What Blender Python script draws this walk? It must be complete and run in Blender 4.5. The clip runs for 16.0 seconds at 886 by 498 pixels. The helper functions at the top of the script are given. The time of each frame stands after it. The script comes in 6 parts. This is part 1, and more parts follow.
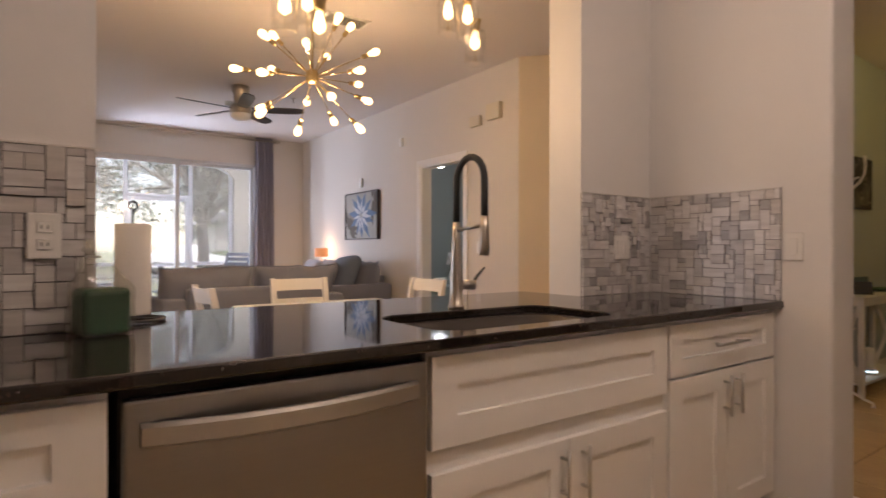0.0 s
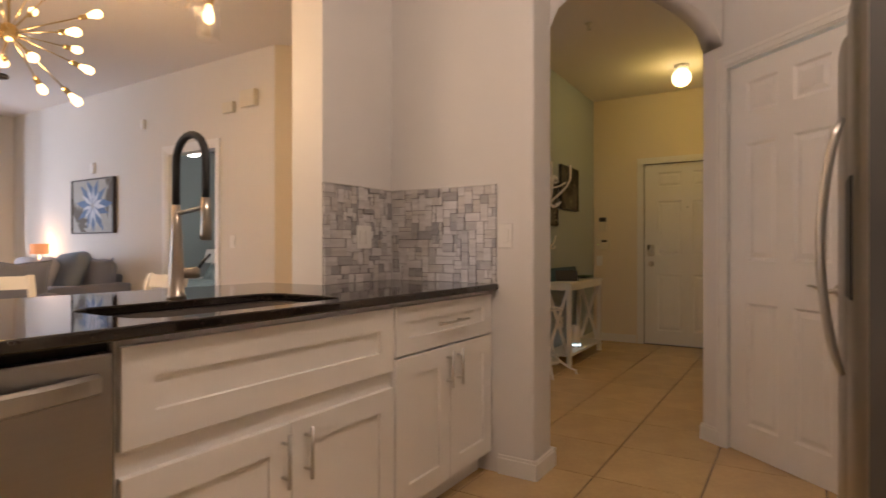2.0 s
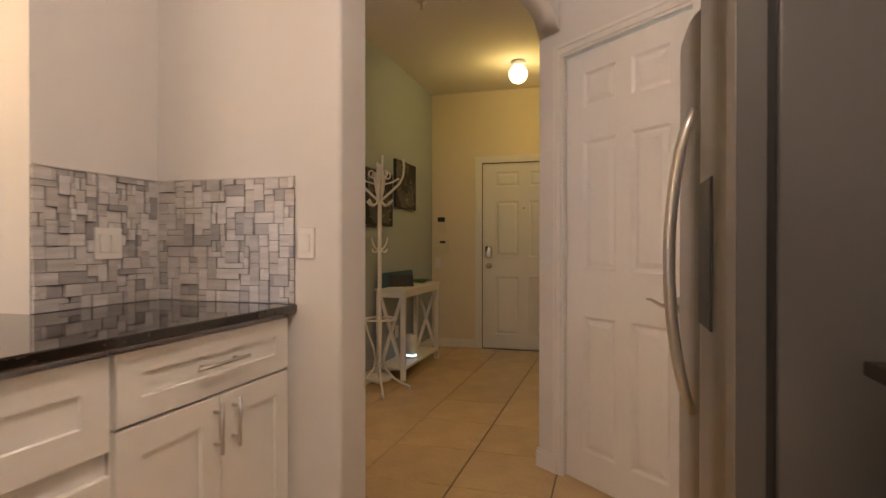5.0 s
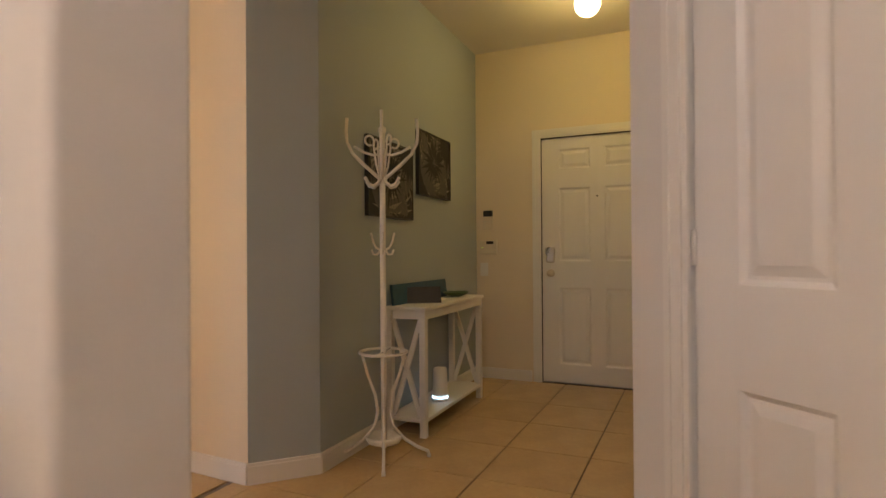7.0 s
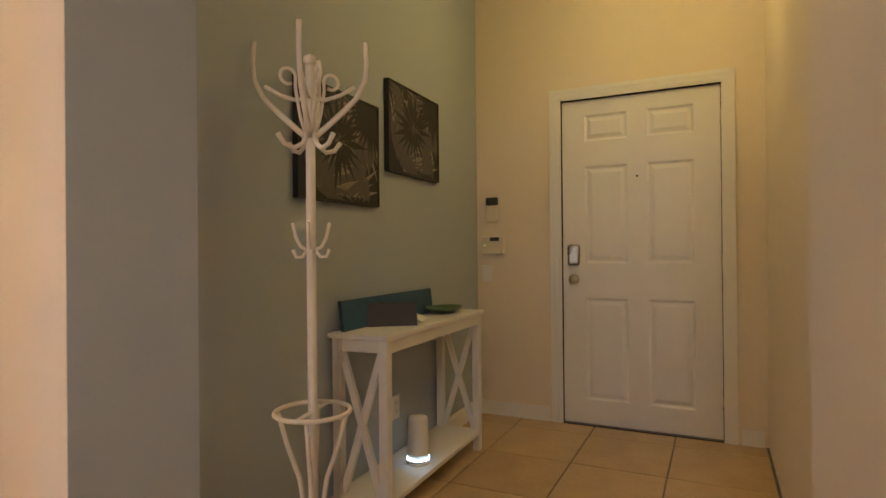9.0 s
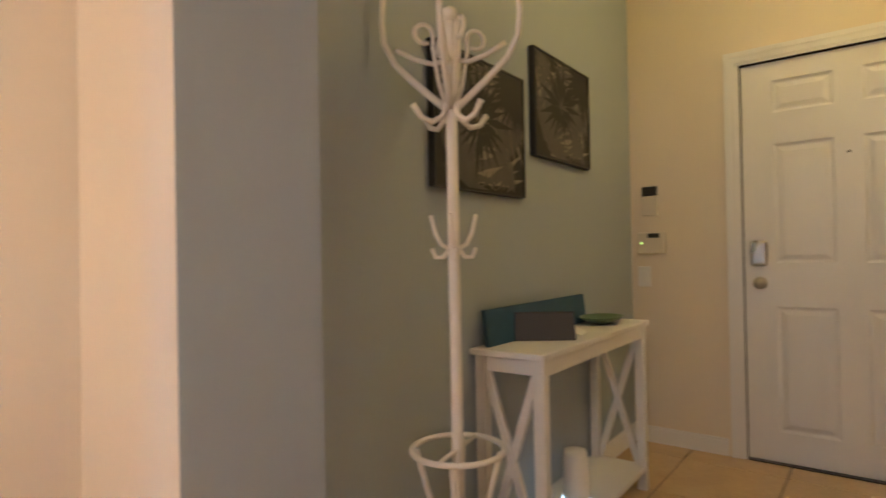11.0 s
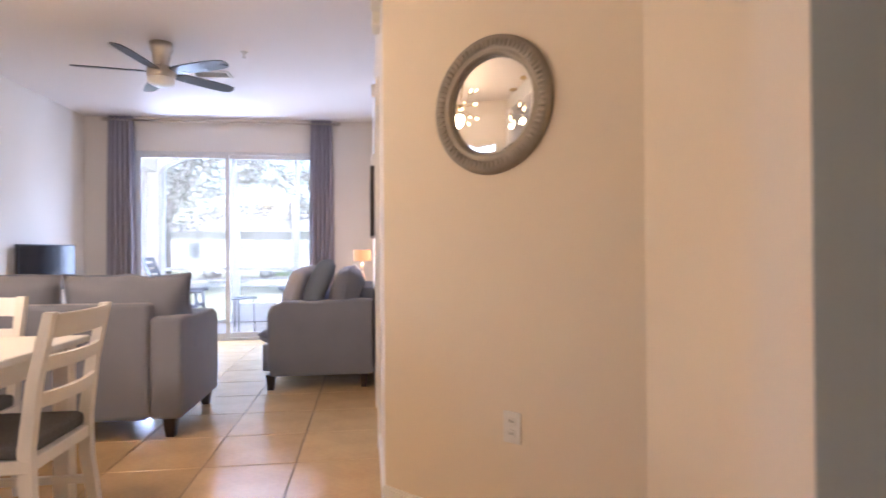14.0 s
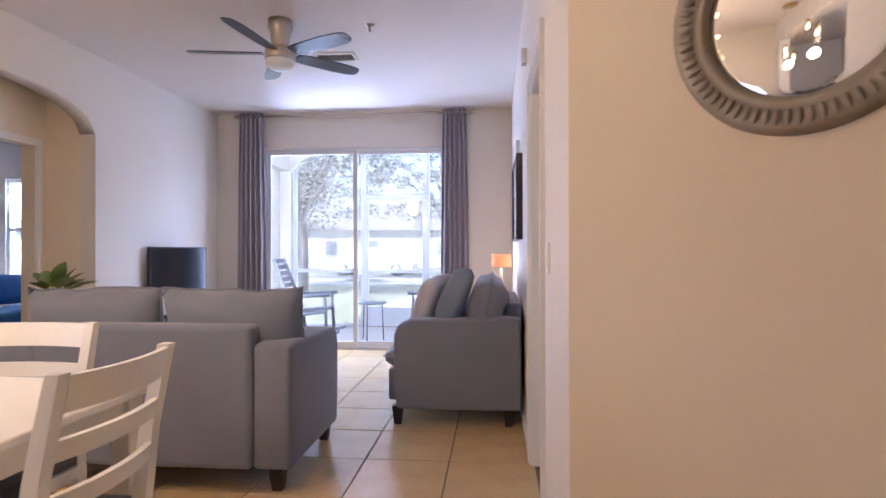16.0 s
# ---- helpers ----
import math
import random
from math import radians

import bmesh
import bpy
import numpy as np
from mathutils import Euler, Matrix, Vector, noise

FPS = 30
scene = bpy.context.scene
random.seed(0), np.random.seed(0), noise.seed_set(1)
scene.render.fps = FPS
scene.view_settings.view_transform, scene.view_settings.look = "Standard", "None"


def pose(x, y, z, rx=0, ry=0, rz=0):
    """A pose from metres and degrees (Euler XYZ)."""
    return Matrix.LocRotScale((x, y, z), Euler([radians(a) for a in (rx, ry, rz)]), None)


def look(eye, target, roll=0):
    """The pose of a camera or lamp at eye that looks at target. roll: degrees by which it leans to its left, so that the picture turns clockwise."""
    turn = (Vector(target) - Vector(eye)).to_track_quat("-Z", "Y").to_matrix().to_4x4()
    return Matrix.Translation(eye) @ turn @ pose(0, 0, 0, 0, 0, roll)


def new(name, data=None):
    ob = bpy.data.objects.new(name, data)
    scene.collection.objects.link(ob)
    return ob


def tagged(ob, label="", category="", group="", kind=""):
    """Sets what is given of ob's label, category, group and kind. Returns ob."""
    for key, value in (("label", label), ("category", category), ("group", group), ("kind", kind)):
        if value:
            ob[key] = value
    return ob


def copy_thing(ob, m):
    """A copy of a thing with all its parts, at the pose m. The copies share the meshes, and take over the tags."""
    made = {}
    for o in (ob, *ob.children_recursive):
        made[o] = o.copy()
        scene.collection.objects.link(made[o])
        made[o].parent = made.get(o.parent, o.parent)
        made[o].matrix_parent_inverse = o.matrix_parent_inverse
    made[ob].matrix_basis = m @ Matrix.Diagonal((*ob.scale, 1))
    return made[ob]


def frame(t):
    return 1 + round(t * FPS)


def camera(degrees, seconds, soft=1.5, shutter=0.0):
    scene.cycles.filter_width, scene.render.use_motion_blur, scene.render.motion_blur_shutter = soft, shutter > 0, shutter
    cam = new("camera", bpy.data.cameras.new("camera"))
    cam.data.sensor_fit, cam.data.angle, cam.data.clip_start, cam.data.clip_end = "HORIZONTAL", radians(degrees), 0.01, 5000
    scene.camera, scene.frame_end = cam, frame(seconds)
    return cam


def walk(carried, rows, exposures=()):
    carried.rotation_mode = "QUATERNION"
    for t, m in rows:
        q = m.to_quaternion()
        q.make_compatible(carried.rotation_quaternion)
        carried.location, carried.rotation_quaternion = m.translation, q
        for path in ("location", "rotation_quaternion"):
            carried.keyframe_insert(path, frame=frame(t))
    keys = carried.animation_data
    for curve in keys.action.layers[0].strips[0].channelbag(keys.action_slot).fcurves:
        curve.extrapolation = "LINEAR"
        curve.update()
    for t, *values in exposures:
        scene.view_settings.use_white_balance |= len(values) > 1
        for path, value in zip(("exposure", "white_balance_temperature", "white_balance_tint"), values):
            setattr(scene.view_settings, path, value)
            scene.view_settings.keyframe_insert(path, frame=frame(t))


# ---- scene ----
cam = camera(76.2, 16.0, shutter=0.5)
PATH = [
    (0, (0.509, 0.689, 1.131), (1.67, 2.317, 1.132), 0.1),
    (0.5, (0.554, 0.668, 1.102), (1.869, 2.175, 1.105), 0.1),
    (1, (0.599, 0.646, 1.075), (2.058, 2.014, 1.08), -0.0),
    (1.5, (0.611, 0.609, 1.067), (2.197, 1.829, 1.071), -0.1),
    (2, (0.616, 0.575, 1.082), (2.311, 1.637, 1.082), 0.0),
    (2.5, (0.625, 0.541, 1.098), (2.421, 1.42, 1.097), 0.1),
    (3, (0.642, 0.527, 1.131), (2.501, 1.266, 1.13), -0.0),
    (3.5, (0.684, 0.567, 1.167), (2.575, 1.221, 1.16), -0.1),
    (4, (0.766, 0.617, 1.161), (2.678, 1.203, 1.154), -0.0),
    (4.2, (0.817, 0.629, 1.147), (2.737, 1.189, 1.141), 0.1),
    (6.5, (2.298, 0.782, 1.121), (4.154, 1.528, 1.121), -0.4),
    (7, (2.636, 0.884, 1.092), (4.463, 1.697, 1.105), -0.4),
    (7.5, (2.945, 1.0, 1.118), (4.77, 1.818, 1.118), -0.1),
    (8, (3.241, 1.046, 1.103), (5.056, 1.887, 1.105), -0.3),
    (10.5, (4.061, 1.423, 1.101), (5.772, 2.459, 1.11), -0.7),
    (11, (4.028, 1.482, 1.094), (5.606, 2.711, 1.112), -1.1),
    (11.5, (3.977, 1.517, 1.089), (5.374, 2.949, 1.114), -1.1),
    (12, (3.931, 1.539, 1.09), (5.134, 3.137, 1.119), -1.2),
    (12.5, (3.88, 1.576, 1.116), (4.867, 3.316, 1.13), -1.6),
    (13, (3.912, 1.672, 1.135), (4.648, 3.532, 1.138), -0.8),
    (13.5, (3.919, 1.765, 1.134), (4.399, 3.707, 1.139), -0.3),
    (14, (3.893, 1.881, 1.106), (4.157, 3.863, 1.119), -0.4),
    (14.5, (3.881, 2.101, 1.114), (3.881, 4.101, 1.127), -0.1),
    (15, (3.872, 2.311, 1.127), (3.754, 4.308, 1.139), -0.0),
    (15.5, (3.808, 2.565, 1.166), (3.656, 4.56, 1.174), 0.0),
    (16, (3.762, 2.814, 1.175), (3.581, 4.806, 1.182), -0.1),
]
EXPOSURES = [(0.0, 1.60, 6480, 16), (2.0, 1.78, 6650, 14), (4.2, 2.05, 6600, 12), (8.0, 2.38, 6120, 13), (10.5, 2.84, 5620, 14),
             (12.0, 2.90, 5420, 13), (14.0, 2.57, 5380, 15), (16.0, 2.22, 5220, 18)]
walk(cam, [(t, look(eye, target, roll)) for t, eye, target, roll in PATH], EXPOSURES)

# ---- light and sky ----
world = bpy.data.worlds.new("world")
scene.world = world
world.use_nodes = True
wn = world.node_tree.nodes
sky = wn.new("ShaderNodeTexSky")
sky.sky_type = 'NISHITA'
sky.sun_disc = False
sky.sun_elevation, sky.sun_rotation = radians(50), radians(35)
wn["Background"].inputs["Strength"].default_value = 0.15
world.node_tree.links.new(sky.outputs[0], wn["Background"].inputs[0])


def lamp(name, kind, m, energy, color=(1, 1, 1), **kw):
    d = bpy.data.lights.new(name, kind)
    d.energy, d.color = energy, color
    if "size" in kw:
        d.shape, d.size, d.size_y = 'RECTANGLE', kw["size"], kw["size_y"]
    if "radius" in kw:
        d.shadow_soft_size = kw["radius"]
    if "angle" in kw:
        d.angle = radians(kw["angle"])
    ob = new(name, d)
    ob.matrix_world = m
    return ob


lamp("sun", 'SUN', look((0, 0, 0), (0.35, 0.50, -0.79)), 5.0, (1.0, 0.95, 0.88), angle=0.6)
WARM = (1.0, 0.665, 0.36)
KITCHEN = (1.0, 0.80, 0.66)
DAY = (0.70, 0.79, 1.0)
# hidden lamps added for the sliding door's sky light: both flanks and head
lamp("daylight_slider_west", 'AREA', look((0.74, 9.95, 1.15), (4.6, 3.0, 1.0)), 34, DAY, size=0.42, size_y=1.8)
lamp("daylight_slider_east", 'AREA', look((3.62, 9.95, 1.15), (0.6, 4.6, 1.0)), 14, DAY, size=0.60, size_y=1.8)
lamp("daylight_slider_head", 'AREA', look((2.1, 10.2, 2.80), (2.1, 7.0, 0.6)), 22, DAY, size=2.6, size_y=0.5)
# hidden lamp added outside the den window for its daylight
lamp("daylight_den", 'AREA', look((-1.9, 10.4, 2.9), (-1.9, 8.2, 0.9)), 300, DAY, size=1.4, size_y=0.8)
lamp("daylight_dining", 'AREA', look((0.30, 3.65, 1.22), (3.6, 3.45, 1.45)), 1.7, DAY, size=1.15, size_y=0.55)
lamp("kitchen_light", 'POINT', pose(1.55, 0.85, 2.60), 11.0, KITCHEN, radius=0.14)
lamp("hall_light", 'POINT', pose(6.40, 1.51, 2.55), 1.42, (1.0, 0.70, 0.15), radius=0.085)
lamp("chandelier_light", 'POINT', pose(2.0, 4.3, 2.05), 10.5, WARM, radius=0.12)
lamp("pendant_light", 'POINT', pose(1.33, 2.76, 1.88), 1.4, WARM, radius=0.07)
lamp("pendant_light", 'POINT', pose(2.10, 2.76, 1.88), 1.4, WARM, radius=0.07)
lamp("table_lamp_light", 'POINT', pose(3.83, 8.38, 1.09), 1.5, (1.0, 0.62, 0.32), radius=0.05)
lamp("bedroom_light", 'POINT', pose(5.3, 7.5, 2.15), 9, (0.95, 0.97, 1.0), radius=0.12)


# ---- mesh helpers ----
def box(bm, x0, y0, z0, x1, y1, z1, bevel=0.0, seg=2):
    vs = bmesh.ops.create_cube(bm, size=1, matrix=Matrix.LocRotScale(((x0 + x1) / 2, (y0 + y1) / 2, (z0 + z1) / 2), None, (abs(x1 - x0), abs(y1 - y0), abs(z1 - z0))))["verts"]
    if bevel:
        es = {e for v in vs for e in v.link_edges}
        bmesh.ops.bevel(bm, geom=list(es), offset=bevel, segments=seg, profile=0.5, affect='EDGES')
    return bm


def tube(bm, pts, r, seg=10, caps=True):
    """A round bar along points; r is a number or one radius a point."""
    pts = [Vector(p) for p in pts]
    rs = r if isinstance(r, (list, tuple)) else [r] * len(pts)
    rings, up = [], None
    for i, p in enumerate(pts):
        d = (pts[min(i + 1, len(pts) - 1)] - pts[max(i - 1, 0)]).normalized()
        if up is None:
            up = Vector((0, 0, 1)) if abs(d.z) < 0.9 else Vector((1, 0, 0))
        a = d.cross(up).normalized()
        up = a.cross(d).normalized()
        rings.append([bm.verts.new(p + rs[i] * (math.cos(k * math.tau / seg) * a + math.sin(k * math.tau / seg) * up)) for k in range(seg)])
    for q, s in zip(rings, rings[1:]):
        for k in range(seg):
            bm.faces.new((q[k], q[(k + 1) % seg], s[(k + 1) % seg], s[k])).smooth = True
    if caps:
        bm.faces.new(rings[0][::-1])
        bm.faces.new(rings[-1])
    return bm


def lathe(bm, profile, centre=(0, 0, 0), seg=24):
    """A turned shape: profile of (radius, height)."""
    c = Vector(centre)
    rings = []
    for r, z in profile:
        rings.append([bm.verts.new(c + Vector((max(r, 1e-4) * math.cos(k * math.tau / seg), max(r, 1e-4) * math.sin(k * math.tau / seg), z))) for k in range(seg)])
    for q, s in zip(rings, rings[1:]):
        for k in range(seg):
            bm.faces.new((q[k], q[(k + 1) % seg], s[(k + 1) % seg], s[k])).smooth = True
    return bm


def prism(bm, outline, z0, z1):
    """An upright solid over a plan outline."""
    lo = [bm.verts.new((x, y, z0)) for x, y in outline]
    hi = [bm.verts.new((x, y, z1)) for x, y in outline]
    bm.faces.new(lo[::-1])
    bm.faces.new(hi)
    for i in range(len(lo)):
        j = (i + 1) % len(lo)
        bm.faces.new((lo[i], lo[j], hi[j], hi[i]))
    return bm


def spread(bm, m):
    bmesh.ops.transform(bm, matrix=m, verts=bm.verts)
    return bm


def mesh_of(bm, name, mat, smooth=False):
    bmesh.ops.recalc_face_normals(bm, faces=bm.faces)
    me = bpy.data.meshes.new(name)
    if smooth:
        for f in bm.faces:
            f.smooth = True
    bm.to_mesh(me)
    bm.free()
    me.materials.append(mat)
    return me


def part(name, bm, mat, parent, label="", smooth=False):
    ob = new(name, mesh_of(bm, name, mat, smooth))
    ob.parent = parent
    return tagged(ob, label)


def thing(name, m, label, category, group="", kind=""):
    ob = new(name)
    ob.empty_display_size = 0.1
    ob.matrix_world = m
    return tagged(ob, label, category, group, kind)


def solid(name, bm, mat, label, category, group="", kind="structure", smooth=False):
    return tagged(new(name, mesh_of(bm, name, mat, smooth)), label, category, group, kind)


def nb():
    return bmesh.new()


# ---- materials ----
def mat(name, color, rough=0.5, metal=0.0, vary=0.06, scale=6.0, bump=0.0, bscale=80.0, stretch=(1, 1, 1), rvary=0.08, obj=0.0, **inputs):
    m = bpy.data.materials.new(name)
    m.use_nodes = True
    n, l = m.node_tree.nodes, m.node_tree.links
    p = n["Principled BSDF"]
    p.inputs["Metallic"].default_value = metal
    tc, mp = n.new("ShaderNodeTexCoord"), n.new("ShaderNodeMapping")
    mp.inputs["Scale"].default_value = stretch
    l.new(tc.outputs["Object"], mp.inputs["Vector"])
    big, fine = n.new("ShaderNodeTexNoise"), n.new("ShaderNodeTexNoise")
    big.inputs["Scale"].default_value, big.inputs["Detail"].default_value = scale, 4
    fine.inputs["Scale"].default_value, fine.inputs["Detail"].default_value = bscale, 3
    for t in (big, fine):
        l.new(mp.outputs[0], t.inputs["Vector"])
    ramp = n.new("ShaderNodeMapRange")
    ramp.inputs[3].default_value, ramp.inputs[4].default_value = 1 - vary * 1.6, 1 + vary * 1.6
    mixn = n.new("ShaderNodeMath")
    mixn.operation = 'MULTIPLY_ADD'
    mixn.inputs[1].default_value = 0.3
    l.new(fine.outputs[0], mixn.inputs[0])
    sc = n.new("ShaderNodeMath")
    sc.operation = 'MULTIPLY'
    sc.inputs[1].default_value = 0.7
    l.new(big.outputs[0], sc.inputs[0])
    l.new(sc.outputs[0], mixn.inputs[2])
    l.new(mixn.outputs[0], ramp.inputs[0])
    val = ramp.outputs[0]
    if obj:
        oi, om, mu = n.new("ShaderNodeObjectInfo"), n.new("ShaderNodeMapRange"), n.new("ShaderNodeMath")
        om.inputs[3].default_value, om.inputs[4].default_value = 1 - obj, 1 + obj
        l.new(oi.outputs["Random"], om.inputs[0])
        mu.operation = 'MULTIPLY'
        l.new(om.outputs[0], mu.inputs[0])
        l.new(val, mu.inputs[1])
        val = mu.outputs[0]
    col = n.new("ShaderNodeVectorMath")
    col.operation = 'SCALE'
    col.inputs[0].default_value = color[:3]
    l.new(val, col.inputs["Scale"])
    l.new(col.outputs[0], p.inputs["Base Color"])
    rr = n.new("ShaderNodeMapRange")
    rr.inputs[3].default_value, rr.inputs[4].default_value = max(rough - rvary, 0.02), min(rough + rvary, 1)
    l.new(big.outputs[0], rr.inputs[0])
    l.new(rr.outputs[0], p.inputs["Roughness"])
    if bump:
        b = n.new("ShaderNodeBump")
        b.inputs["Strength"].default_value, b.inputs["Distance"].default_value = bump, 0.002
        l.new(fine.outputs[0], b.inputs["Height"])
        l.new(b.outputs[0], p.inputs["Normal"])
    for k, v in inputs.items():
        p.inputs[k.replace("_", " ")].default_value = v
    return m


def paint(name, color, rough=0.75):
    return mat(name, color, rough, vary=0.025, scale=1.5, bump=0.25, bscale=140, rvary=0.05)


def glow(name, color, strength):
    m = bpy.data.materials.new(name)
    m.use_nodes = True
    p = m.node_tree.nodes["Principled BSDF"]
    p.inputs["Base Color"].default_value = (*color, 1)
    p.inputs["Emission Color"].default_value = (*color, 1)
    p.inputs["Emission Strength"].default_value = strength
    return m


M_WALL = paint("cream_wall_paint", (0.75, 0.655, 0.515))
M_KWALL = paint("kitchen_wall_paint", (0.72, 0.70, 0.68))
M_LWALL = paint("living_wall_paint", (0.69, 0.645, 0.585))
M_TEAL = paint("sage_teal_wall_paint", (0.375, 0.418, 0.448))
M_BED = paint("bedroom_teal_paint", (0.40, 0.44, 0.43))
M_CEIL = paint("ceiling_paint", (0.72, 0.68, 0.66), 0.9)
M_TRIM = mat("white_trim_paint", (0.78, 0.76, 0.73), 0.4, vary=0.02, scale=3)
M_CAB = mat("white_cabinet_paint", (0.80, 0.78, 0.75), 0.33, vary=0.02, scale=3)
M_DOOR = mat("white_door_paint", (0.78, 0.76, 0.74), 0.42, vary=0.025, scale=3, bump=0.08, bscale=60, stretch=(4, 4, 0.4))
M_STEEL = mat("brushed_stainless_steel", (0.36, 0.345, 0.33), 0.34, 1.0, vary=0.04, scale=3, bump=0.12, bscale=40, stretch=(1, 1, 30), rvary=0.05)
M_STEELH = mat("brushed_steel_handle", (0.58, 0.56, 0.53), 0.36, 1.0, vary=0.02, rvary=0.02)
M_GREYSIDE = mat("grey_fridge_side", (0.115, 0.11, 0.105), 0.45, 0.3, vary=0.04, scale=3, bump=0.1, bscale=300)
M_NICKEL = mat("brushed_nickel", (0.55, 0.50, 0.43), 0.3, 1.0, vary=0.04)
M_BRASS = mat("aged_brass", (0.46, 0.35, 0.18), 0.3, 1.0, vary=0.05)
M_BLACK = mat("black_rubber", (0.018, 0.018, 0.018), 0.45, vary=0.1)
# near black that carries the shade of gaps, slots and recesses
M_DARK = mat("dark_gap", (0.02, 0.018, 0.016), 0.8)
M_SOFA = mat("grey_woven_upholstery", (0.196, 0.208, 0.262), 0.92, vary=0.10, scale=5, bump=0.5, bscale=420, Sheen_Weight=0.3)
M_PILLOW = mat("light_ribbed_pillow_fabric", (0.50, 0.48, 0.51), 0.92, vary=0.10, scale=30, bump=0.5, bscale=160, stretch=(1, 1, 5))
M_PILLOW2 = mat("blue_grey_pillow_fabric", (0.19, 0.22, 0.27), 0.92, vary=0.08, scale=8, bump=0.4, bscale=300)
M_CURT = mat("grey_mauve_curtain", (0.325, 0.305, 0.35), 0.9, vary=0.06, scale=4, bump=0.3, bscale=300)
M_WOOD = mat("dark_espresso_wood", (0.035, 0.022, 0.017), 0.4, vary=0.2, scale=5, stretch=(1, 1, 0.15))
M_CHAIR = mat("white_painted_wood", (0.76, 0.73, 0.68), 0.38, vary=0.03, scale=4, bump=0.06, bscale=60, stretch=(1, 1, 0.2))
M_SEAT = mat("black_white_woven_seat", (0.11, 0.105, 0.10), 0.9, vary=0.5, scale=70, bump=0.5, bscale=160, stretch=(1, 3, 1))
M_BLADE = mat("dark_fan_blade", (0.035, 0.035, 0.042), 0.30, vary=0.12, scale=3, stretch=(1, 6, 1))
M_FROST = mat("frosted_glass", (0.85, 0.85, 0.85), 0.35, vary=0.01)
M_PLASTIC = mat("white_plastic", (0.78, 0.76, 0.72), 0.35, vary=0.015)
M_IVORY = mat("ivory_plastic", (0.70, 0.63, 0.50), 0.4, vary=0.02)


def thin_glass(name, tint=(1, 1, 1), rough=0.01, haze=0.0):
    """A thin clear sheet: see-through, with a Fresnel gloss, and a little milky haze if asked."""
    m = bpy.data.materials.new(name)
    m.use_nodes = True
    n, l = m.node_tree.nodes, m.node_tree.links
    n.remove(n["Principled BSDF"])
    tr, gl, fr, mx = n.new("ShaderNodeBsdfTransparent"), n.new("ShaderNodeBsdfGlossy"), n.new("ShaderNodeLayerWeight"), n.new("ShaderNodeMixShader")
    tr.inputs[0].default_value = (*tint, 1)
    gl.inputs["Roughness"].default_value = rough
    pw, sc = n.new("ShaderNodeMath"), n.new("ShaderNodeMath")
    pw.operation, pw.inputs[1].default_value = 'POWER', 4.0
    sc.operation, sc.inputs[1].default_value, sc.inputs[2].default_value = 'MULTIPLY_ADD', 0.6, 0.03
    fr.inputs[0].default_value = 0.5
    l.new(fr.outputs["Facing"], pw.inputs[0])
    l.new(pw.outputs[0], sc.inputs[0])
    l.new(sc.outputs[0], mx.inputs[0])
    l.new(tr.outputs[0], mx.inputs[1])
    l.new(gl.outputs[0], mx.inputs[2])
    out = mx.outputs[0]
    if haze:
        df, m2 = n.new("ShaderNodeBsdfDiffuse"), n.new("ShaderNodeMixShader")
        df.inputs[0].default_value = (0.75, 0.70, 0.62, 1)
        m2.inputs[0].default_value = haze
        l.new(out, m2.inputs[1])
        l.new(df.outputs[0], m2.inputs[2])
        out = m2.outputs[0]
    l.new(out, n["Material Output"].inputs[0])
    return m


M_GLASS = thin_glass("clear_glass")
M_BULB = glow("glowing_filament_bulb", (1.0, 0.64, 0.26), 1.9)
M_GLOBE = glow("lit_globe", (1.0, 0.80, 0.42), 1.6)
M_MIRROR = mat("mirror_silver", (0.86, 0.86, 0.86), 0.02, 1.0, vary=0.0, rvary=0.0)
M_MFRAME = mat("pewter_mirror_frame", (0.30, 0.265, 0.22), 0.5, 0.35, vary=0.15, scale=12, bump=0.3, bscale=60)
M_GROUT = mat("grout", (0.15, 0.115, 0.08), 0.9, vary=0.1, scale=20)


def tile_material():
    m = mat("beige_ceramic_floor_tile", (0.57, 0.40, 0.20), 0.20, vary=0.16, scale=5, bump=0.05, bscale=40, obj=0.06, rvary=0.07)
    return m


M_TILE = tile_material()


def granite():
    m = bpy.data.materials.new("polished_black_granite")
    m.use_nodes = True
    n, l = m.node_tree.nodes, m.node_tree.links
    p = n["Principled BSDF"]
    tc, v, nz, r, mx = n.new("ShaderNodeTexCoord"), n.new("ShaderNodeTexVoronoi"), n.new("ShaderNodeTexNoise"), n.new("ShaderNodeValToRGB"), n.new("ShaderNodeMixRGB")
    v.inputs["Scale"].default_value = 160
    nz.inputs["Scale"].default_value, nz.inputs["Detail"].default_value = 60, 6
    l.new(tc.outputs["Object"], v.inputs["Vector"])
    l.new(tc.outputs["Object"], nz.inputs["Vector"])
    e = r.color_ramp.elements
    e[0].position, e[0].color = 0.42, (0.010, 0.008, 0.007, 1)
    e[1].position, e[1].color = 0.78, (0.034, 0.022, 0.016, 1)
    l.new(nz.outputs[0], r.inputs[0])
    sep = n.new("ShaderNodeMath")
    sep.operation, sep.inputs[1].default_value = 'GREATER_THAN', 0.97
    sx = n.new("ShaderNodeSeparateColor")
    l.new(v.outputs["Color"], sx.inputs[0])
    l.new(sx.outputs[0], sep.inputs[0])
    l.new(sep.outputs[0], mx.inputs[0])
    l.new(r.outputs[0], mx.inputs[1])
    mx.inputs[2].default_value = (0.055, 0.04, 0.034, 1)
    l.new(mx.outputs[0], p.inputs["Base Color"])
    p.inputs["Roughness"].default_value = 0.05
    p.inputs["IOR"].default_value = 1.6
    return m


M_GRANITE = granite()


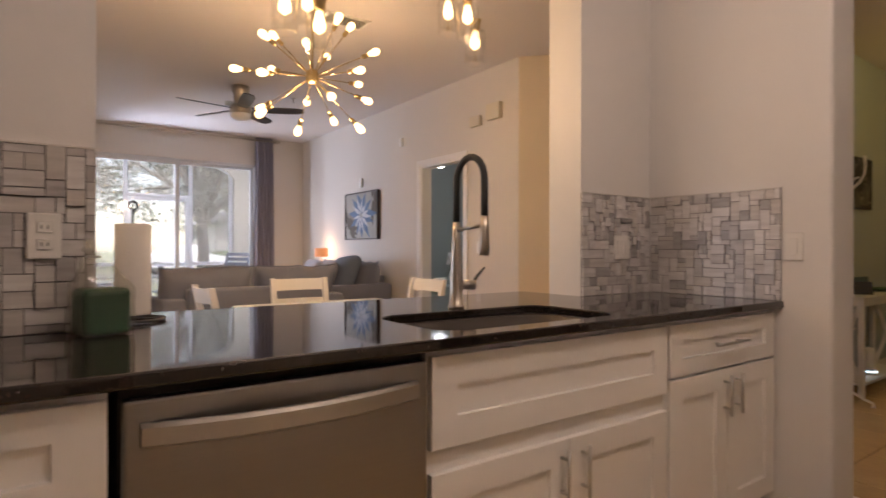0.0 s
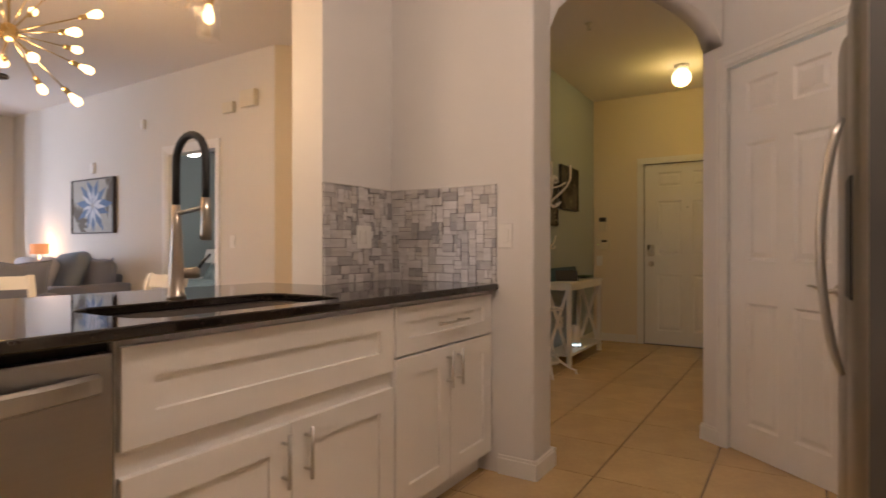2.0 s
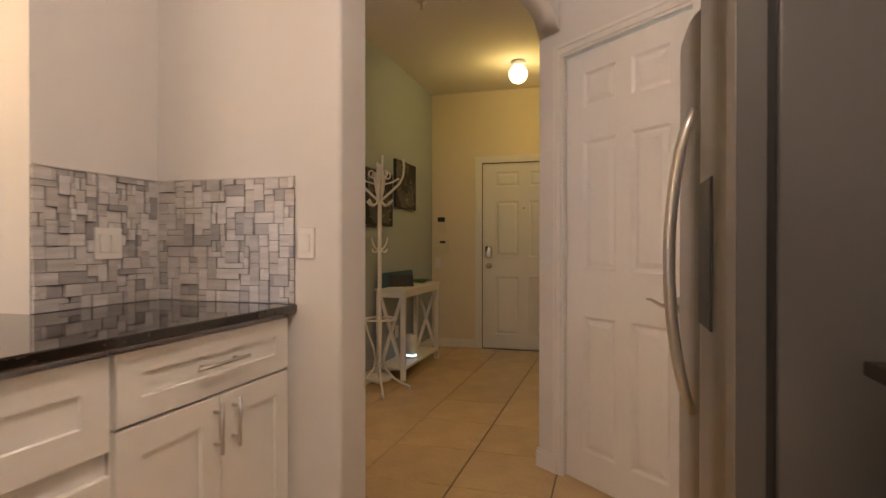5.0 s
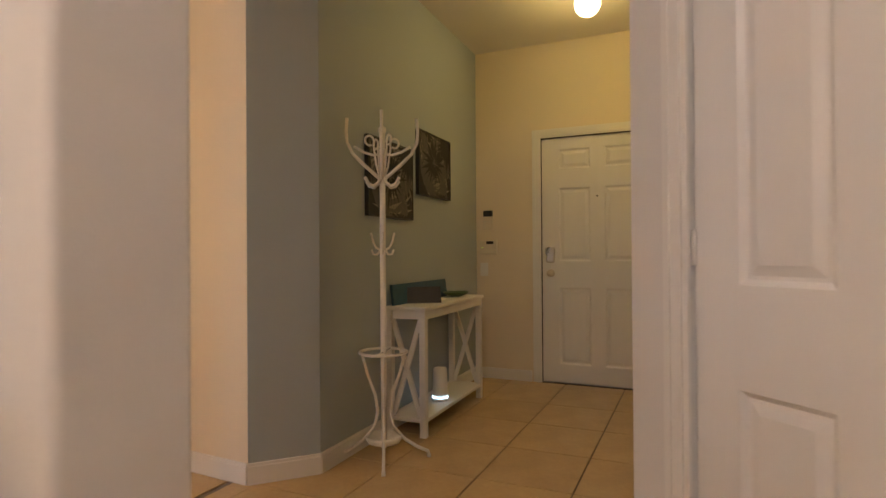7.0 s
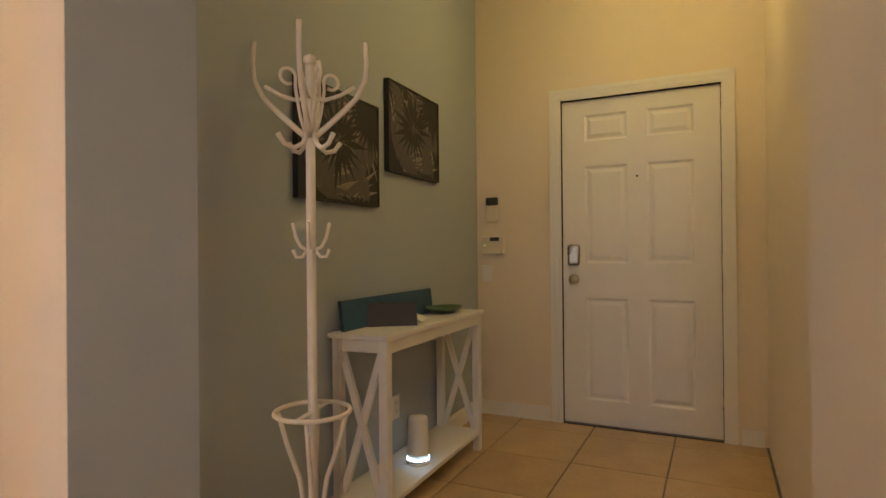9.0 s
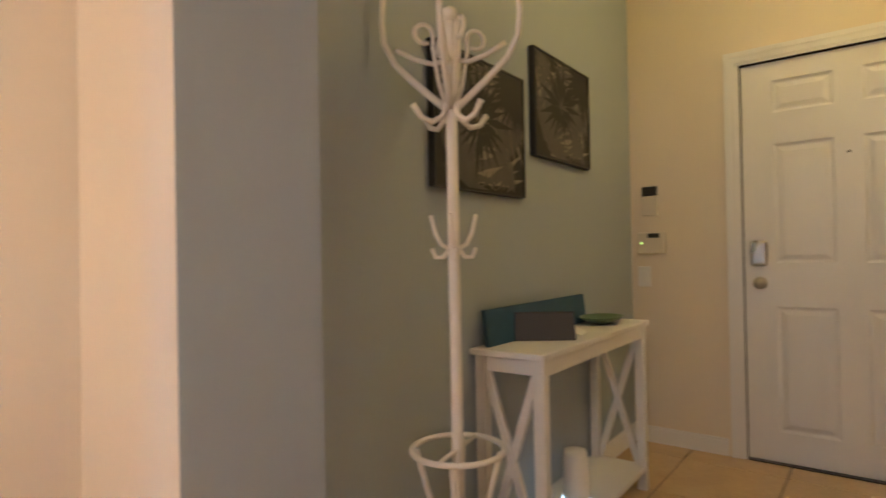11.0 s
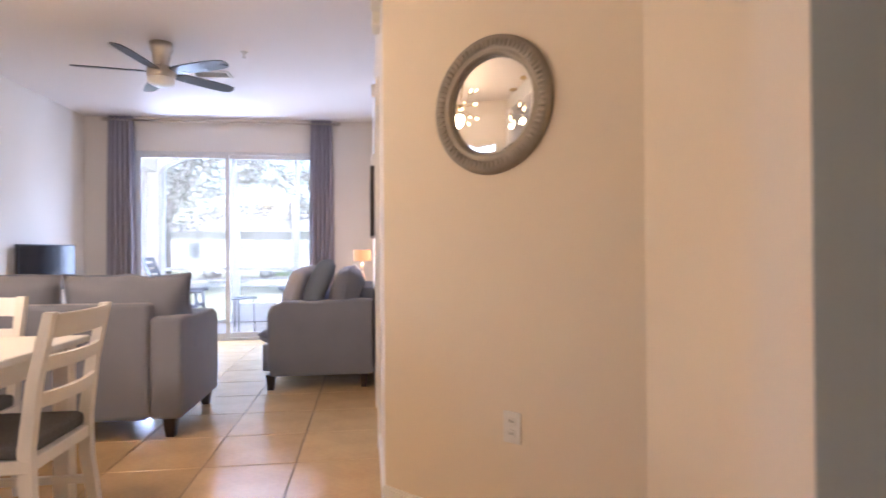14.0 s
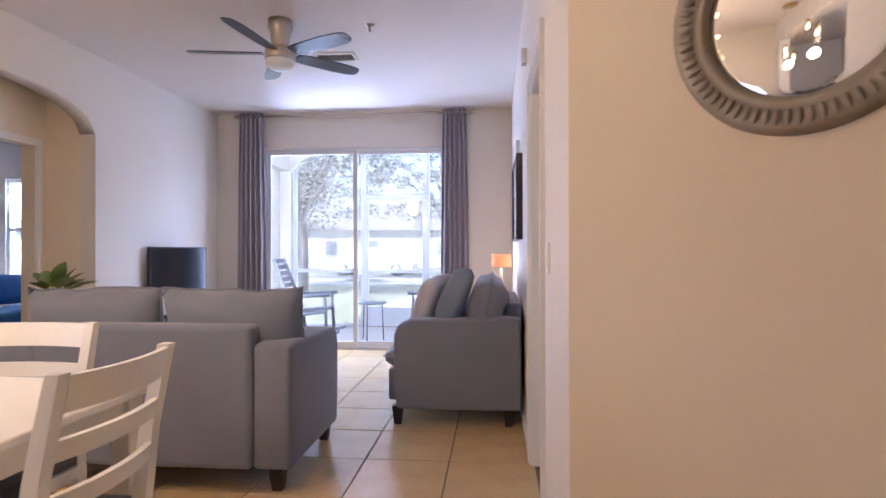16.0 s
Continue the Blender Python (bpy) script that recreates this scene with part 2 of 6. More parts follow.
def marble_tile():
    m = bpy.data.materials.new("veined_grey_marble_mosaic")
    m.use_nodes = True
    n, l = m.node_tree.nodes, m.node_tree.links
    p = n["Principled BSDF"]
    tc, oi, mp, w, nz = n.new("ShaderNodeTexCoord"), n.new("ShaderNodeObjectInfo"), n.new("ShaderNodeMapping"), n.new("ShaderNodeTexNoise"), n.new("ShaderNodeTexNoise")
    off = n.new("ShaderNodeVectorMath")
    off.operation = 'ADD'
    cmb = n.new("ShaderNodeCombineXYZ")
    mul = n.new("ShaderNodeMath")
    mul.operation, mul.inputs[1].default_value = 'MULTIPLY', 40
    l.new(oi.outputs["Random"], mul.inputs[0])
    for k in range(3):
        l.new(mul.outputs[0], cmb.inputs[k])
    l.new(tc.outputs["Object"], off.inputs[0])
    l.new(cmb.outputs[0], off.inputs[1])
    l.new(off.outputs[0], mp.inputs[0])
    mp.inputs["Scale"].default_value = (7, 7, 48)
    mp.inputs["Rotation"].default_value = (0.12, 0.1, 0)
    l.new(mp.outputs[0], w.inputs["Vector"])
    w.inputs["Scale"].default_value, w.inputs["Detail"].default_value = 1.0, 3
    r, base, mx = n.new("ShaderNodeValToRGB"), n.new("ShaderNodeValToRGB"), n.new("ShaderNodeMixRGB")
    e = r.color_ramp.elements
    e[0].position, e[0].color = 0.36, (0.80, 0.785, 0.785, 1)
    e[1].position, e[1].color = 0.66, (1, 1, 1, 1)
    l.new(w.outputs[0], r.inputs[0])
    b = base.color_ramp.elements
    base.color_ramp.interpolation = 'CONSTANT'
    b[0].position, b[0].color = 0.0, (0.66, 0.64, 0.63, 1)
    b[1].position, b[1].color = 0.45, (0.50, 0.48, 0.475, 1)
    for pos, c in ((0.66, (0.60, 0.57, 0.54, 1)), (0.82, (0.38, 0.365, 0.365, 1)), (0.93, (0.74, 0.72, 0.70, 1))):
        base.color_ramp.elements.new(pos).color = c
    l.new(oi.outputs["Random"], base.inputs[0])
    mx.blend_type = 'MULTIPLY'
    mx.inputs[0].default_value = 1
    l.new(base.outputs[0], mx.inputs[1])
    l.new(r.outputs[0], mx.inputs[2])
    l.new(mx.outputs[0], p.inputs["Base Color"])
    p.inputs["Roughness"].default_value = 0.28
    return m


M_MARBLE = marble_tile()

# ---- the shell ----
H = 2.84          # ceiling
RW = 3.964        # living room's east wall
FY = 9.43         # sliding door wall
LW = 0.40         # living room's west wall
T = 0.12
A, Bc, C, D = (4.707, 2.824), (4.958, 2.592), (4.755, 3.55), (RW, 4.378)

solid("floor_slab", box(nb(), -3.2, -0.6, -0.2, 8.4, 9.55, -0.006), M_GROUT, "tan grout bed under the floor tiles", "floor")
solid("ceiling", box(nb(), -3.2, -0.6, H, 8.4, 9.55, H + 0.15), M_CEIL, "white painted flat ceiling", "ceiling")


def wall(name, outline, mat_, z0=0.0, z1=H, label="smooth painted wall", round_=0.0):
    bm = prism(nb(), outline, z0, z1)
    if round_:
        es = [e for e in bm.edges if abs(e.verts[0].co.z - e.verts[1].co.z) > 0.1]
        bmesh.ops.bevel(bm, geom=es, offset=round_, segments=4, profile=0.5, affect='EDGES')
    return solid(name, bm, mat_, label, "wall")


def rect(x0, y0, x1, y1):
    return [(x0, y0), (x1, y0), (x1, y1), (x0, y1)]


# kitchen
wall("wall_kitchen_pass_west", rect(-2.2, 2.45, 0.63, 2.65), M_KWALL)
wall("wall_kitchen_half", rect(0.63, 2.45, 2.55, 2.65), M_KWALL, 0, 0.868)
wall("wall_kitchen_header", rect(0.63, 2.45, 2.55, 2.65), M_KWALL, 2.45, H)
wall("wall_kitchen_pass_east", rect(2.55, 2.45, 3.08, 2.65), M_KWALL)
wall("wall_kitchen_end", rect(3.08, 1.62, 3.305, 2.65), M_KWALL, round_=0.016)
wall("wall_kitchen_south", rect(-2.2, -0.57, 3.515, -0.45), M_KWALL)
wall("wall_kitchen_west", rect(-2.32, -0.57, -2.2, 2.65), M_KWALL)
wall("wall_fridge_side", rect(3.515, -0.57, 3.63, 0.29), M_KWALL)

# pantry wall, across the corner, with its door opening
PA, PB = Vector((4.034, 0.893)), Vector((3.557, 0.367))
PD = (PB - PA).normalized()
PN = Vector((-PD.y, PD.x))
if PN.x > 0:
    PN = -PN          # towards the kitchen


def along(s, d=0.0):
    q = PA + PD * s - PN * d
    return (q.x, q.y)


PW = (PB - PA).length
wall("wall_pantry_header", [along(-0.01), along(PW + 0.06), along(PW + 0.06, 0.11), along(-0.01, 0.11)], M_KWALL, 2.07, H)
wall("wall_pantry_south", [along(PW + 0.005), along(PW + 0.06), (3.515, 0.291), (3.63, 0.291), along(PW + 0.005, 0.11)], M_KWALL)
wall("wall_pantry_jamb", [along(-0.01), (4.148, 1.030), (4.24, 0.95), along(-0.01, 0.11)], M_KWALL)
wall("wall_pantry_back", rect(4.12, -0.57, 4.24, 0.85), M_KWALL)
wall("wall_hall_south", [(4.148, 1.030), (4.155, 0.95), (4.24, 0.80), (7.45, 0.80), (7.45, 0.92), (4.30, 0.92)], M_WALL)


def arch_wall(name, near, far, spring, rise, top, mat_, n=24, label="arched wall over a passage", power=2.3):
    """Wall over an arched opening; near and far are the two plan lines of its faces."""
    bm = nb()
    rows = []
    for i in range(n + 1):
        u = i / n
        z = spring + rise * math.sqrt(max(0, 1 - abs(2 * u - 1) ** power))
        ps = [Vector(near[0]).lerp(Vector(near[1]), u), Vector(far[0]).lerp(Vector(far[1]), u)]
        rows.append([bm.verts.new((ps[0].x, ps[0].y, z)), bm.verts.new((ps[1].x, ps[1].y, z)), bm.verts.new((ps[1].x, ps[1].y, top)), bm.verts.new((ps[0].x, ps[0].y, top))])
    for q, s in zip(rows, rows[1:]):
        for k in range(4):
            f = bm.faces.new((q[k], q[(k + 1) % 4], s[(k + 1) % 4], s[k]))
            f.smooth = k == 0
    bm.faces.new(rows[0])
    bm.faces.new(rows[-1][::-1])
    return solid(name, bm, mat_, label, "wall")


arch_wall("wall_hall_arch", [(3.302, 1.622), (4.045, 0.920)], [(3.304, 1.690), (4.148, 1.030)], 2.195, 0.275, H, M_KWALL, power=1.6)

# hall
EX = 7.31
E0, E1, EH = 1.144, 2.055, 2.04
wall("wall_entry_north", rect(EX, E1 + 0.02, EX + T, 2.74), M_WALL)
wall("wall_entry_south", rect(EX, 0.80, EX + T, E0 - 0.02), M_WALL)
wall("wall_entry_header", rect(EX, E0 - 0.02, EX + T, E1 + 0.02), M_WALL, EH + 0.02, H)
wall("wall_hall_north", [Bc, (EX, 2.640), (EX + T, 2.645), (EX + T, 2.74), (5.0, 2.74)], M_TEAL)
wall("wall_hall_chamfer", [A, Bc, (5.0, 2.74), (4.82, 2.86)], M_TEAL)
wall("wall_hall_west", [A, (4.82, 2.86), (4.88, 3.56), C], M_WALL)
wall("wall_mirror", [C, (4.88, 3.56), (RW + T, 4.44), D], M_WALL)

# living room, with the bedroom doorway in the east wall
B0, B1, BH = 5.17, 5.95, 2.05
wall("wall_living_east", [D, (RW + T, 4.44), (RW + T, B0), (RW, B0)], M_LWALL)
wall("wall_living_east_header", rect(RW, B0, RW + T, B1), M_LWALL, BH, H)
wall("wall_living_east_far", rect(RW, B1, RW + T, FY + T), M_LWALL)
SX0, SX1, SH = 0.98, 3.22, 2.42
wall("wall_slider_west", rect(LW - T, FY, SX0, FY + T), M_LWALL)
wall("wall_slider_east", rect(SX1, FY, RW, FY + T), M_LWALL)
wall("wall_slider_header", rect(SX0, FY, SX1, FY + T), M_LWALL, SH, H)
AY0, AY1 = 5.45, 7.31
WY0, WY1, WZ0, WZ1 = 3.0, 4.3, 0.90, 1.55
wall("wall_dining_west_near", rect(LW - 0.14, 2.65, LW, WY0), M_LWALL)
wall("wall_dining_west_far", rect(LW - 0.14, WY1, LW, AY0), M_LWALL)
wall("wall_dining_west_sill", rect(LW - 0.14, WY0, LW, WY1), M_LWALL, 0, WZ0)
wall("wall_dining_west_header", rect(LW - 0.14, WY0, LW, WY1), M_LWALL, WZ1, H)
wall("wall_living_west_far", rect(LW - 0.14, AY1, LW, FY), M_LWALL)
arch_wall("wall_living_arch", [(LW, AY0), (LW, AY1)], [(LW - 0.14, AY0), (LW - 0.14, AY1)], 2.17, 0.26, H, M_LWALL)
# small lobby behind the arch, and the den beyond
wall("wall_lobby_north", rect(-0.05, AY1, LW - 0.14, AY1 + T), M_WALL)
wall("wall_lobby_south", rect(-0.05, AY0 - T, LW - 0.14, AY0), M_WALL)
wall("wall_den_east_far", rect(-0.17, 7.19, -0.05, FY + T), M_WALL)
wall("wall_den_east_near", rect(-0.17, 4.8, -0.05, 6.35), M_WALL)
wall("wall_den_east_header", rect(-0.17, 6.35, -0.05, 7.19), M_WALL, 2.06, H)
DW0, DW1, DZ0, DZ1 = -2.40, -1.30, 0.80, 2.10
wall("wall_den_north_west", rect(-3.1, FY, DW0, FY + T), M_LWALL)
wall("wall_den_north_east", rect(DW1, FY, -0.17, FY + T), M_LWALL)
wall("wall_den_north_sill", rect(DW0, FY, DW1, FY + T), M_LWALL, 0, DZ0)
wall("wall_den_north_header", rect(DW0, FY, DW1, FY + T), M_LWALL, DZ1, H)
wall("wall_den_west", rect(-3.2, 4.7, -3.1, FY + T), M_LWALL)
wall("wall_den_south", rect(-3.1, 4.7, -0.05, 4.8), M_LWALL)
# bedroom
wall("wall_bedroom_east", rect(8.1, 4.3, 8.2, 9.5), M_BED)
wall("wall_bedroom_north", rect(RW + T, FY, 8.2, FY + T), M_BED)
wall("wall_bedroom_south", [(RW + T, 4.46), (4.16, 4.37), (4.95, 3.56), (4.95, 3.46), (8.2, 3.46), (8.2, 3.6), (5.0, 3.6), (RW + T + 0.02, 4.60)], M_BED)

# ---- trim, doors and windows of the setting ----


def strip(name, pts, depth, z0, z1, mat_, label, side=1.0, category="trim"):
    """A band of the given depth along a plan line, laid on its left (side 1) or right."""
    bm = nb()
    for (x0, y0), (x1, y1) in zip(pts, pts[1:]):
        d = Vector((x1 - x0, y1 - y0)).normalized()
        n = Vector((-d.y, d.x)) * side * depth
        q = [(x0, y0), (x1, y1), (x1 + n.x, y1 + n.y), (x0 + n.x, y0 + n.y)]
        prism(bm, q, z0, z1 - 0.014)
        n2 = n * 0.6
        prism(bm, [(x0, y0), (x1, y1), (x1 + n2.x, y1 + n2.y), (x0 + n2.x, y0 + n2.y)], z1 - 0.014, z1)
    return solid(name, bm, mat_, label, category)


BB = "white painted baseboard with a stepped top"
strip("baseboard", [(3.081, 1.612), (3.30, 1.612)], 0.014, 0, 0.09, M_TRIM, BB, -1)
strip("baseboard", [(3.08, 1.80), (3.08, 1.60)], 0.014, 0, 0.09, M_TRIM, BB, -1)
strip("baseboard", [(3.305, 1.60), (3.305, 2.64)], 0.014, 0, 0.09, M_TRIM, BB, -1)
strip("baseboard", [C, A, Bc, (EX - 0.01, 2.639)], 0.014, 0, 0.10, M_TRIM, BB, -1)
strip("baseboard", [D, C], 0.014, 0, 0.09, M_TRIM, BB, -1)
strip("baseboard", [(EX, 2.625), (EX, E1 + 0.09)], 0.014, 0, 0.09, M_TRIM, BB, -1)
strip("baseboard", [(EX, E0 - 0.09), (EX, 0.94)], 0.014, 0, 0.09, M_TRIM, BB, -1)
strip("baseboard", [(RW, FY), (RW, B1 + 0.075)], 0.014, 0, 0.09, M_TRIM, BB, -1)
strip("baseboard", [(RW, B0 - 0.075), D], 0.014, 0, 0.09, M_TRIM, BB, -1)
strip("baseboard", [(LW, FY), (LW, AY1)], 0.014, 0, 0.09, M_TRIM, BB, 1)
strip("baseboard", [(LW, AY0), (LW, 2.66)], 0.014, 0, 0.09, M_TRIM, BB, 1)
strip("baseboard", [(4.143, 1.036), (4.050, 0.922)], 0.014, 0, 0.09, M_TRIM, BB, -1)


def panel_door(name, m, w, h, label, kind_name, mat_=None):
    """Six-panel door in its own plane: x along the width from the hinge, y its thickness, face at y = 0 towards -y."""
    mat_ = mat_ or M_DOOR
    d = thing(kind_name, m, label, "door", kind="structure")
    slab = nb()
    rows = ((0.16, 0.80), (1.02, 1.63), (1.79, 1.955))
    k = h / 2.05
    sw, mid = 0.115 * w / 0.8 + 0.01, 0.10 * w / 0.8
    pw = (w - 2 * sw - mid) / 2
    cols = ((sw, sw + pw), (sw + pw + mid, w - sw))
    box(slab, 0, 0.012, 0.008, w, 0.040, h)
    for a, b in ((0, sw), (cols[0][1], cols[1][0]), (w - sw, w)):
        box(slab, a, 0.0, 0.008, b, 0.0125, h)
    zs = [0.008] + [z * k for r in rows for z in r] + [h]
    for a, b in zip(zs[::2], zs[1::2]):
        for c0, c1 in cols:
            box(slab, c0, 0.0, a, c1, 0.0125, b)
    part("slab", slab, mat_, d)
    for z0, z1 in rows:
        for c0, c1 in cols:
            bm = nb()
            g = 0.006
            pts = lambda i, y: [bm.verts.new((c0 + i, y, z0 * k + i)), bm.verts.new((c1 - i, y, z0 * k + i)), bm.verts.new((c1 - i, y, z1 * k - i)), bm.verts.new((c0 + i, y, z1 * k - i))]
            loops = [pts(g * 0, 0.0005), pts(0.012, 0.0105), pts(0.020, 0.0105), pts(0.042, 0.002), ]
            for q, s in zip(loops, loops[1:]):
                for i in range(4):
                    bm.faces.new((q[i], q[(i + 1) % 4], s[(i + 1) % 4], s[i]))
            bm.faces.new(loops[-1])
            part("panel", bm, mat_, d)
    return d


def casing(name, m, w, h, cw=0.062, label="white moulded door casing"):
    """Frame round an opening in the same plane as its door."""
    root = thing(name, m, label, "door casing", kind="structure")
    left, right, head = nb(), nb(), nb()
    for i, (o, y) in enumerate(((0.0, 0.010), (0.014, 0.016), (0.044, 0.020))):
        o1 = (0.016, 0.046, cw)[i]
        box(left, -o1, -y, 0, -o, 0.0, h + o)
        box(right, w + o, -y, 0, w + o1, 0.0, h + o)
        box(head, -o1, -y, h + o, w + o1, 0.0, h + o1)
    part("side_casing", left, M_TRIM, root)
    part("side_casing", right, M_TRIM, root)
    part("head_casing", head, M_TRIM, root)
    return root


# pantry door, shut, hinged beside the arch
ang = math.degrees(math.atan2(PD.y, PD.x))
pm = pose(PA.x, PA.y, 0, 0, 0, ang)
# in this pose +y points away from the kitchen when PN lies at -y
flip = (pm.to_3x3() @ Vector((0, 1, 0))).to_2d().dot(PN) > 0
if flip:
    pm = pose(PB.x, PB.y, 0, 0, 0, ang + 180)
pantry = panel_door("pantry_door", pm @ pose(0.004, 0.012, 0), PW - 0.008, 2.05, "white six-panel pantry door, shut, in a corner wall", "door_1")
casing("pantry_casing", pm, PW, 2.06)
hx = (PW - 0.008) if flip else 0.0
for z in (0.25, 1.10, 1.85):
    part("hinge", tube(nb(), [(hx, -0.004, z - 0.04), (hx, -0.004, z + 0.04)], 0.006), M_TRIM, pantry, "small white painted hinge")
lx = 0.065 if flip else PW - 0.073
sgn = 1 if flip else -1
lev = part("lever_handle", lathe(nb(), [(0, -0.002), (0.032, 0), (0.032, 0.006), (0.026, 0.012), (0.012, 0.014), (0.011, 0.05), (0, 0.05)]), M_NICKEL, pantry, "brushed nickel lever handle")
lev.matrix_local = pose(lx, 0, 0.90, 90, 0, 0)
part("lever", tube(nb(), [(0, 0, 0.042), (sgn * 0.025, -0.004, 0.046), (sgn * 0.05, -0.004, 0.047), (sgn * 0.075, 0.006, 0.047), (sgn * 0.10, 0.016, 0.048), (sgn * 0.122, 0.017, 0.048)], [0.010, 0.010, 0.008, 0.007, 0.006, 0.005]), M_NICKEL, lev)

# entry door
em = pose(EX + 0.02, E1, 0.0, 0, 0, -90)
entry = panel_door("entry_door", em, E1 - E0, EH, "white six-panel front door, shut, with brass lock and knob", "door_2")
casing("entry_casing", pose(EX, E1 + 0.004, 0, 0, 0, -90), E1 - E0 + 0.008, EH + 0.006, 0.07)
part("deadbolt_keypad", box(nb(), 0.033, -0.024, 1.0, 0.108, 0.0, 1.132, 0.018, 4), M_NICKEL, entry, "brushed nickel keypad deadbolt")
kn = part("door_knob", lathe(nb(), [(0, 0), (0.032, 0), (0.032, 0.006), (0.012, 0.012), (0.012, 0.03), (0.024, 0.036), (0.028, 0.05), (0.022, 0.062), (0, 0.066)]), M_NICKEL, entry, "round brushed nickel knob")
kn.matrix_local = pose(0.072, 0, 0.914, 90, 0, 0)
pk = part("peephole", lathe(nb(), [(0, 0), (0.007, 0), (0.007, 0.004), (0, 0.004)], seg=10), M_DARK, entry)
pk.matrix_local = pose((E1 - E0) / 2, 0, 1.545, 90, 0, 0)
for z in (0.2, 1.02, 1.85):
    part("hinge", tube(nb(), [(E1 - E0 + 0.004, -0.006, z - 0.045), (E1 - E0 + 0.004, -0.006, z + 0.045)], 0.007), M_NICKEL, entry)
# dark strips added for the door gap's shade, also closing it to light
gp = nb()
box(gp, -0.0195, 0.006, 0.0, -0.0005, 0.095, EH)
box(gp, E1 - E0 + 0.0005, 0.006, 0.0, E1 - E0 + 0.0195, 0.095, EH)
box(gp, -0.0195, 0.006, EH + 0.0005, E1 - E0 + 0.0195, 0.095, EH + 0.0195)
part("gap_strip", gp, M_DARK, entry, "black strip filling the shaded door gap")
part("threshold", box(nb(), 0, -0.03, -0.003, E1 - E0, 0.05, 0.007), M_WOOD, entry, "dark door threshold")

casing("bedroom_casing", pose(RW, B1, 0, 0, 0, -90), B1 - B0, BH, 0.062)
jl = nb()
for y in (B0, B1 - 0.018):
    box(jl, RW - 0.003, y, 0, RW + T + 0.003, y + 0.018, BH)
box(jl, RW - 0.003, B0 + 0.018, BH - 0.018, RW + T + 0.003, B1 - 0.018, BH)
solid("bedroom_door_jamb", jl, M_TRIM, "white painted door lining", "door frame")
casing("den_casing", pose(-0.05, 6.35, 0, 0, 0, 90), 0.84, 2.06, 0.055)

# ---- sliding glass door ----
M_ALU = mat("white_aluminium", (0.62, 0.62, 0.62), 0.4, 0.2, vary=0.02)
slider = thing("window_1", pose(0, FY + 0.02, 0), "white aluminium sliding glass door with two panels", "sliding door", kind="structure")
fr = nb()
box(fr, SX0, 0, 0, SX0 + 0.03, 0.09, SH)
box(fr, SX1 - 0.03, 0, 0, SX1, 0.09, SH)
box(fr, SX0 + 0.03, 0, SH - 0.035, SX1 - 0.03, 0.09, SH)
box(fr, SX0 + 0.03, 0, -0.004, SX1 - 0.03, 0.09, 0.03)
part("frame", fr, M_ALU, slider)
SM = (SX0 + SX1) / 2
for x0, x1, y in ((SX0 + 0.03, SM + 0.03, 0.012), (SM - 0.03, SX1 - 0.03, 0.050)):
    sash = nb()
    box(sash, x0, y, 0.03, x0 + 0.05, y + 0.028, SH - 0.035)
    box(sash, x1 - 0.05, y, 0.03, x1, y + 0.028, SH - 0.035)
    box(sash, x0 + 0.05, y, 0.03, x1 - 0.05, y + 0.028, 0.09)
    box(sash, x0 + 0.05, y, SH - 0.08, x1 - 0.05, y + 0.028, SH - 0.035)
    sp = part("sash", sash, M_ALU, slider)
    pane = part("pane", box(nb(), x0 + 0.045, y + 0.011, 0.085, x1 - 0.045, y + 0.016, SH - 0.075), M_GLASS, sp, "clear glass pane")
    pane.visible_shadow = False

# den window with blinds
den = thing("window_2", pose(0, FY + 0.02, 0), "white framed window with raised slat blinds", "window", kind="structure")
fr = nb()
for x in (DW0, DW1 - 0.05):
    box(fr, x, 0, DZ0, x + 0.05, 0.08, DZ1)
for z in (DZ0, (DZ0 + DZ1) / 2 - 0.02, DZ1 - 0.05):
    box(fr, DW0 + 0.05, 0, z, DW1 - 0.05, 0.06, z + 0.05)
part("window_frame", fr, M_TRIM, den)
pane = part("pane", box(nb(), DW0 + 0.05, 0.03, DZ0 + 0.05, DW1 - 0.05, 0.034, DZ1 - 0.05), M_GLASS, den)
pane.visible_shadow = False
part("window_sill", box(nb(), DW0 - 0.04, -0.06, DZ0 - 0.03, DW1 + 0.04, 0.0, DZ0, 0.006), M_TRIM, den)
slat = mesh_of(spread(box(nb(), DW0 + 0.03, -0.025, -0.0015, DW1 - 0.03, 0.02, 0.0015), Matrix.Identity(4)), "slat", M_PLASTIC)
for i in range(9):
    o = new("slat", slat)
    o.parent = den
    o.location = (0, -0.03, DZ1 - 0.06 - i * 0.045)

dnw = thing("window_3", pose(LW - 0.04, 0, 0), "white framed dining window with slat blinds", "window", kind="structure")
fr = nb()
for y in (WY0, WY1 - 0.05):
    box(fr, -0.04, y, WZ0, 0.03, y + 0.05, WZ1)
for z in (WZ0, WZ1 - 0.05):
    box(fr, -0.04, WY0 + 0.05, z, 0.03, WY1 - 0.05, z + 0.05)
part("window_frame", fr, M_TRIM, dnw)
slat2 = mesh_of(box(nb(), -0.02, WY0 + 0.05, -0.0012, 0.02, WY1 - 0.05, 0.0012), "slat", M_PLASTIC)
for i in range(11):
    o = new("slat", slat2)
    o.parent = dnw
    o.location = (0.0, 0, WZ0 + 0.075 + i * 0.05)

# ---- kitchen ----


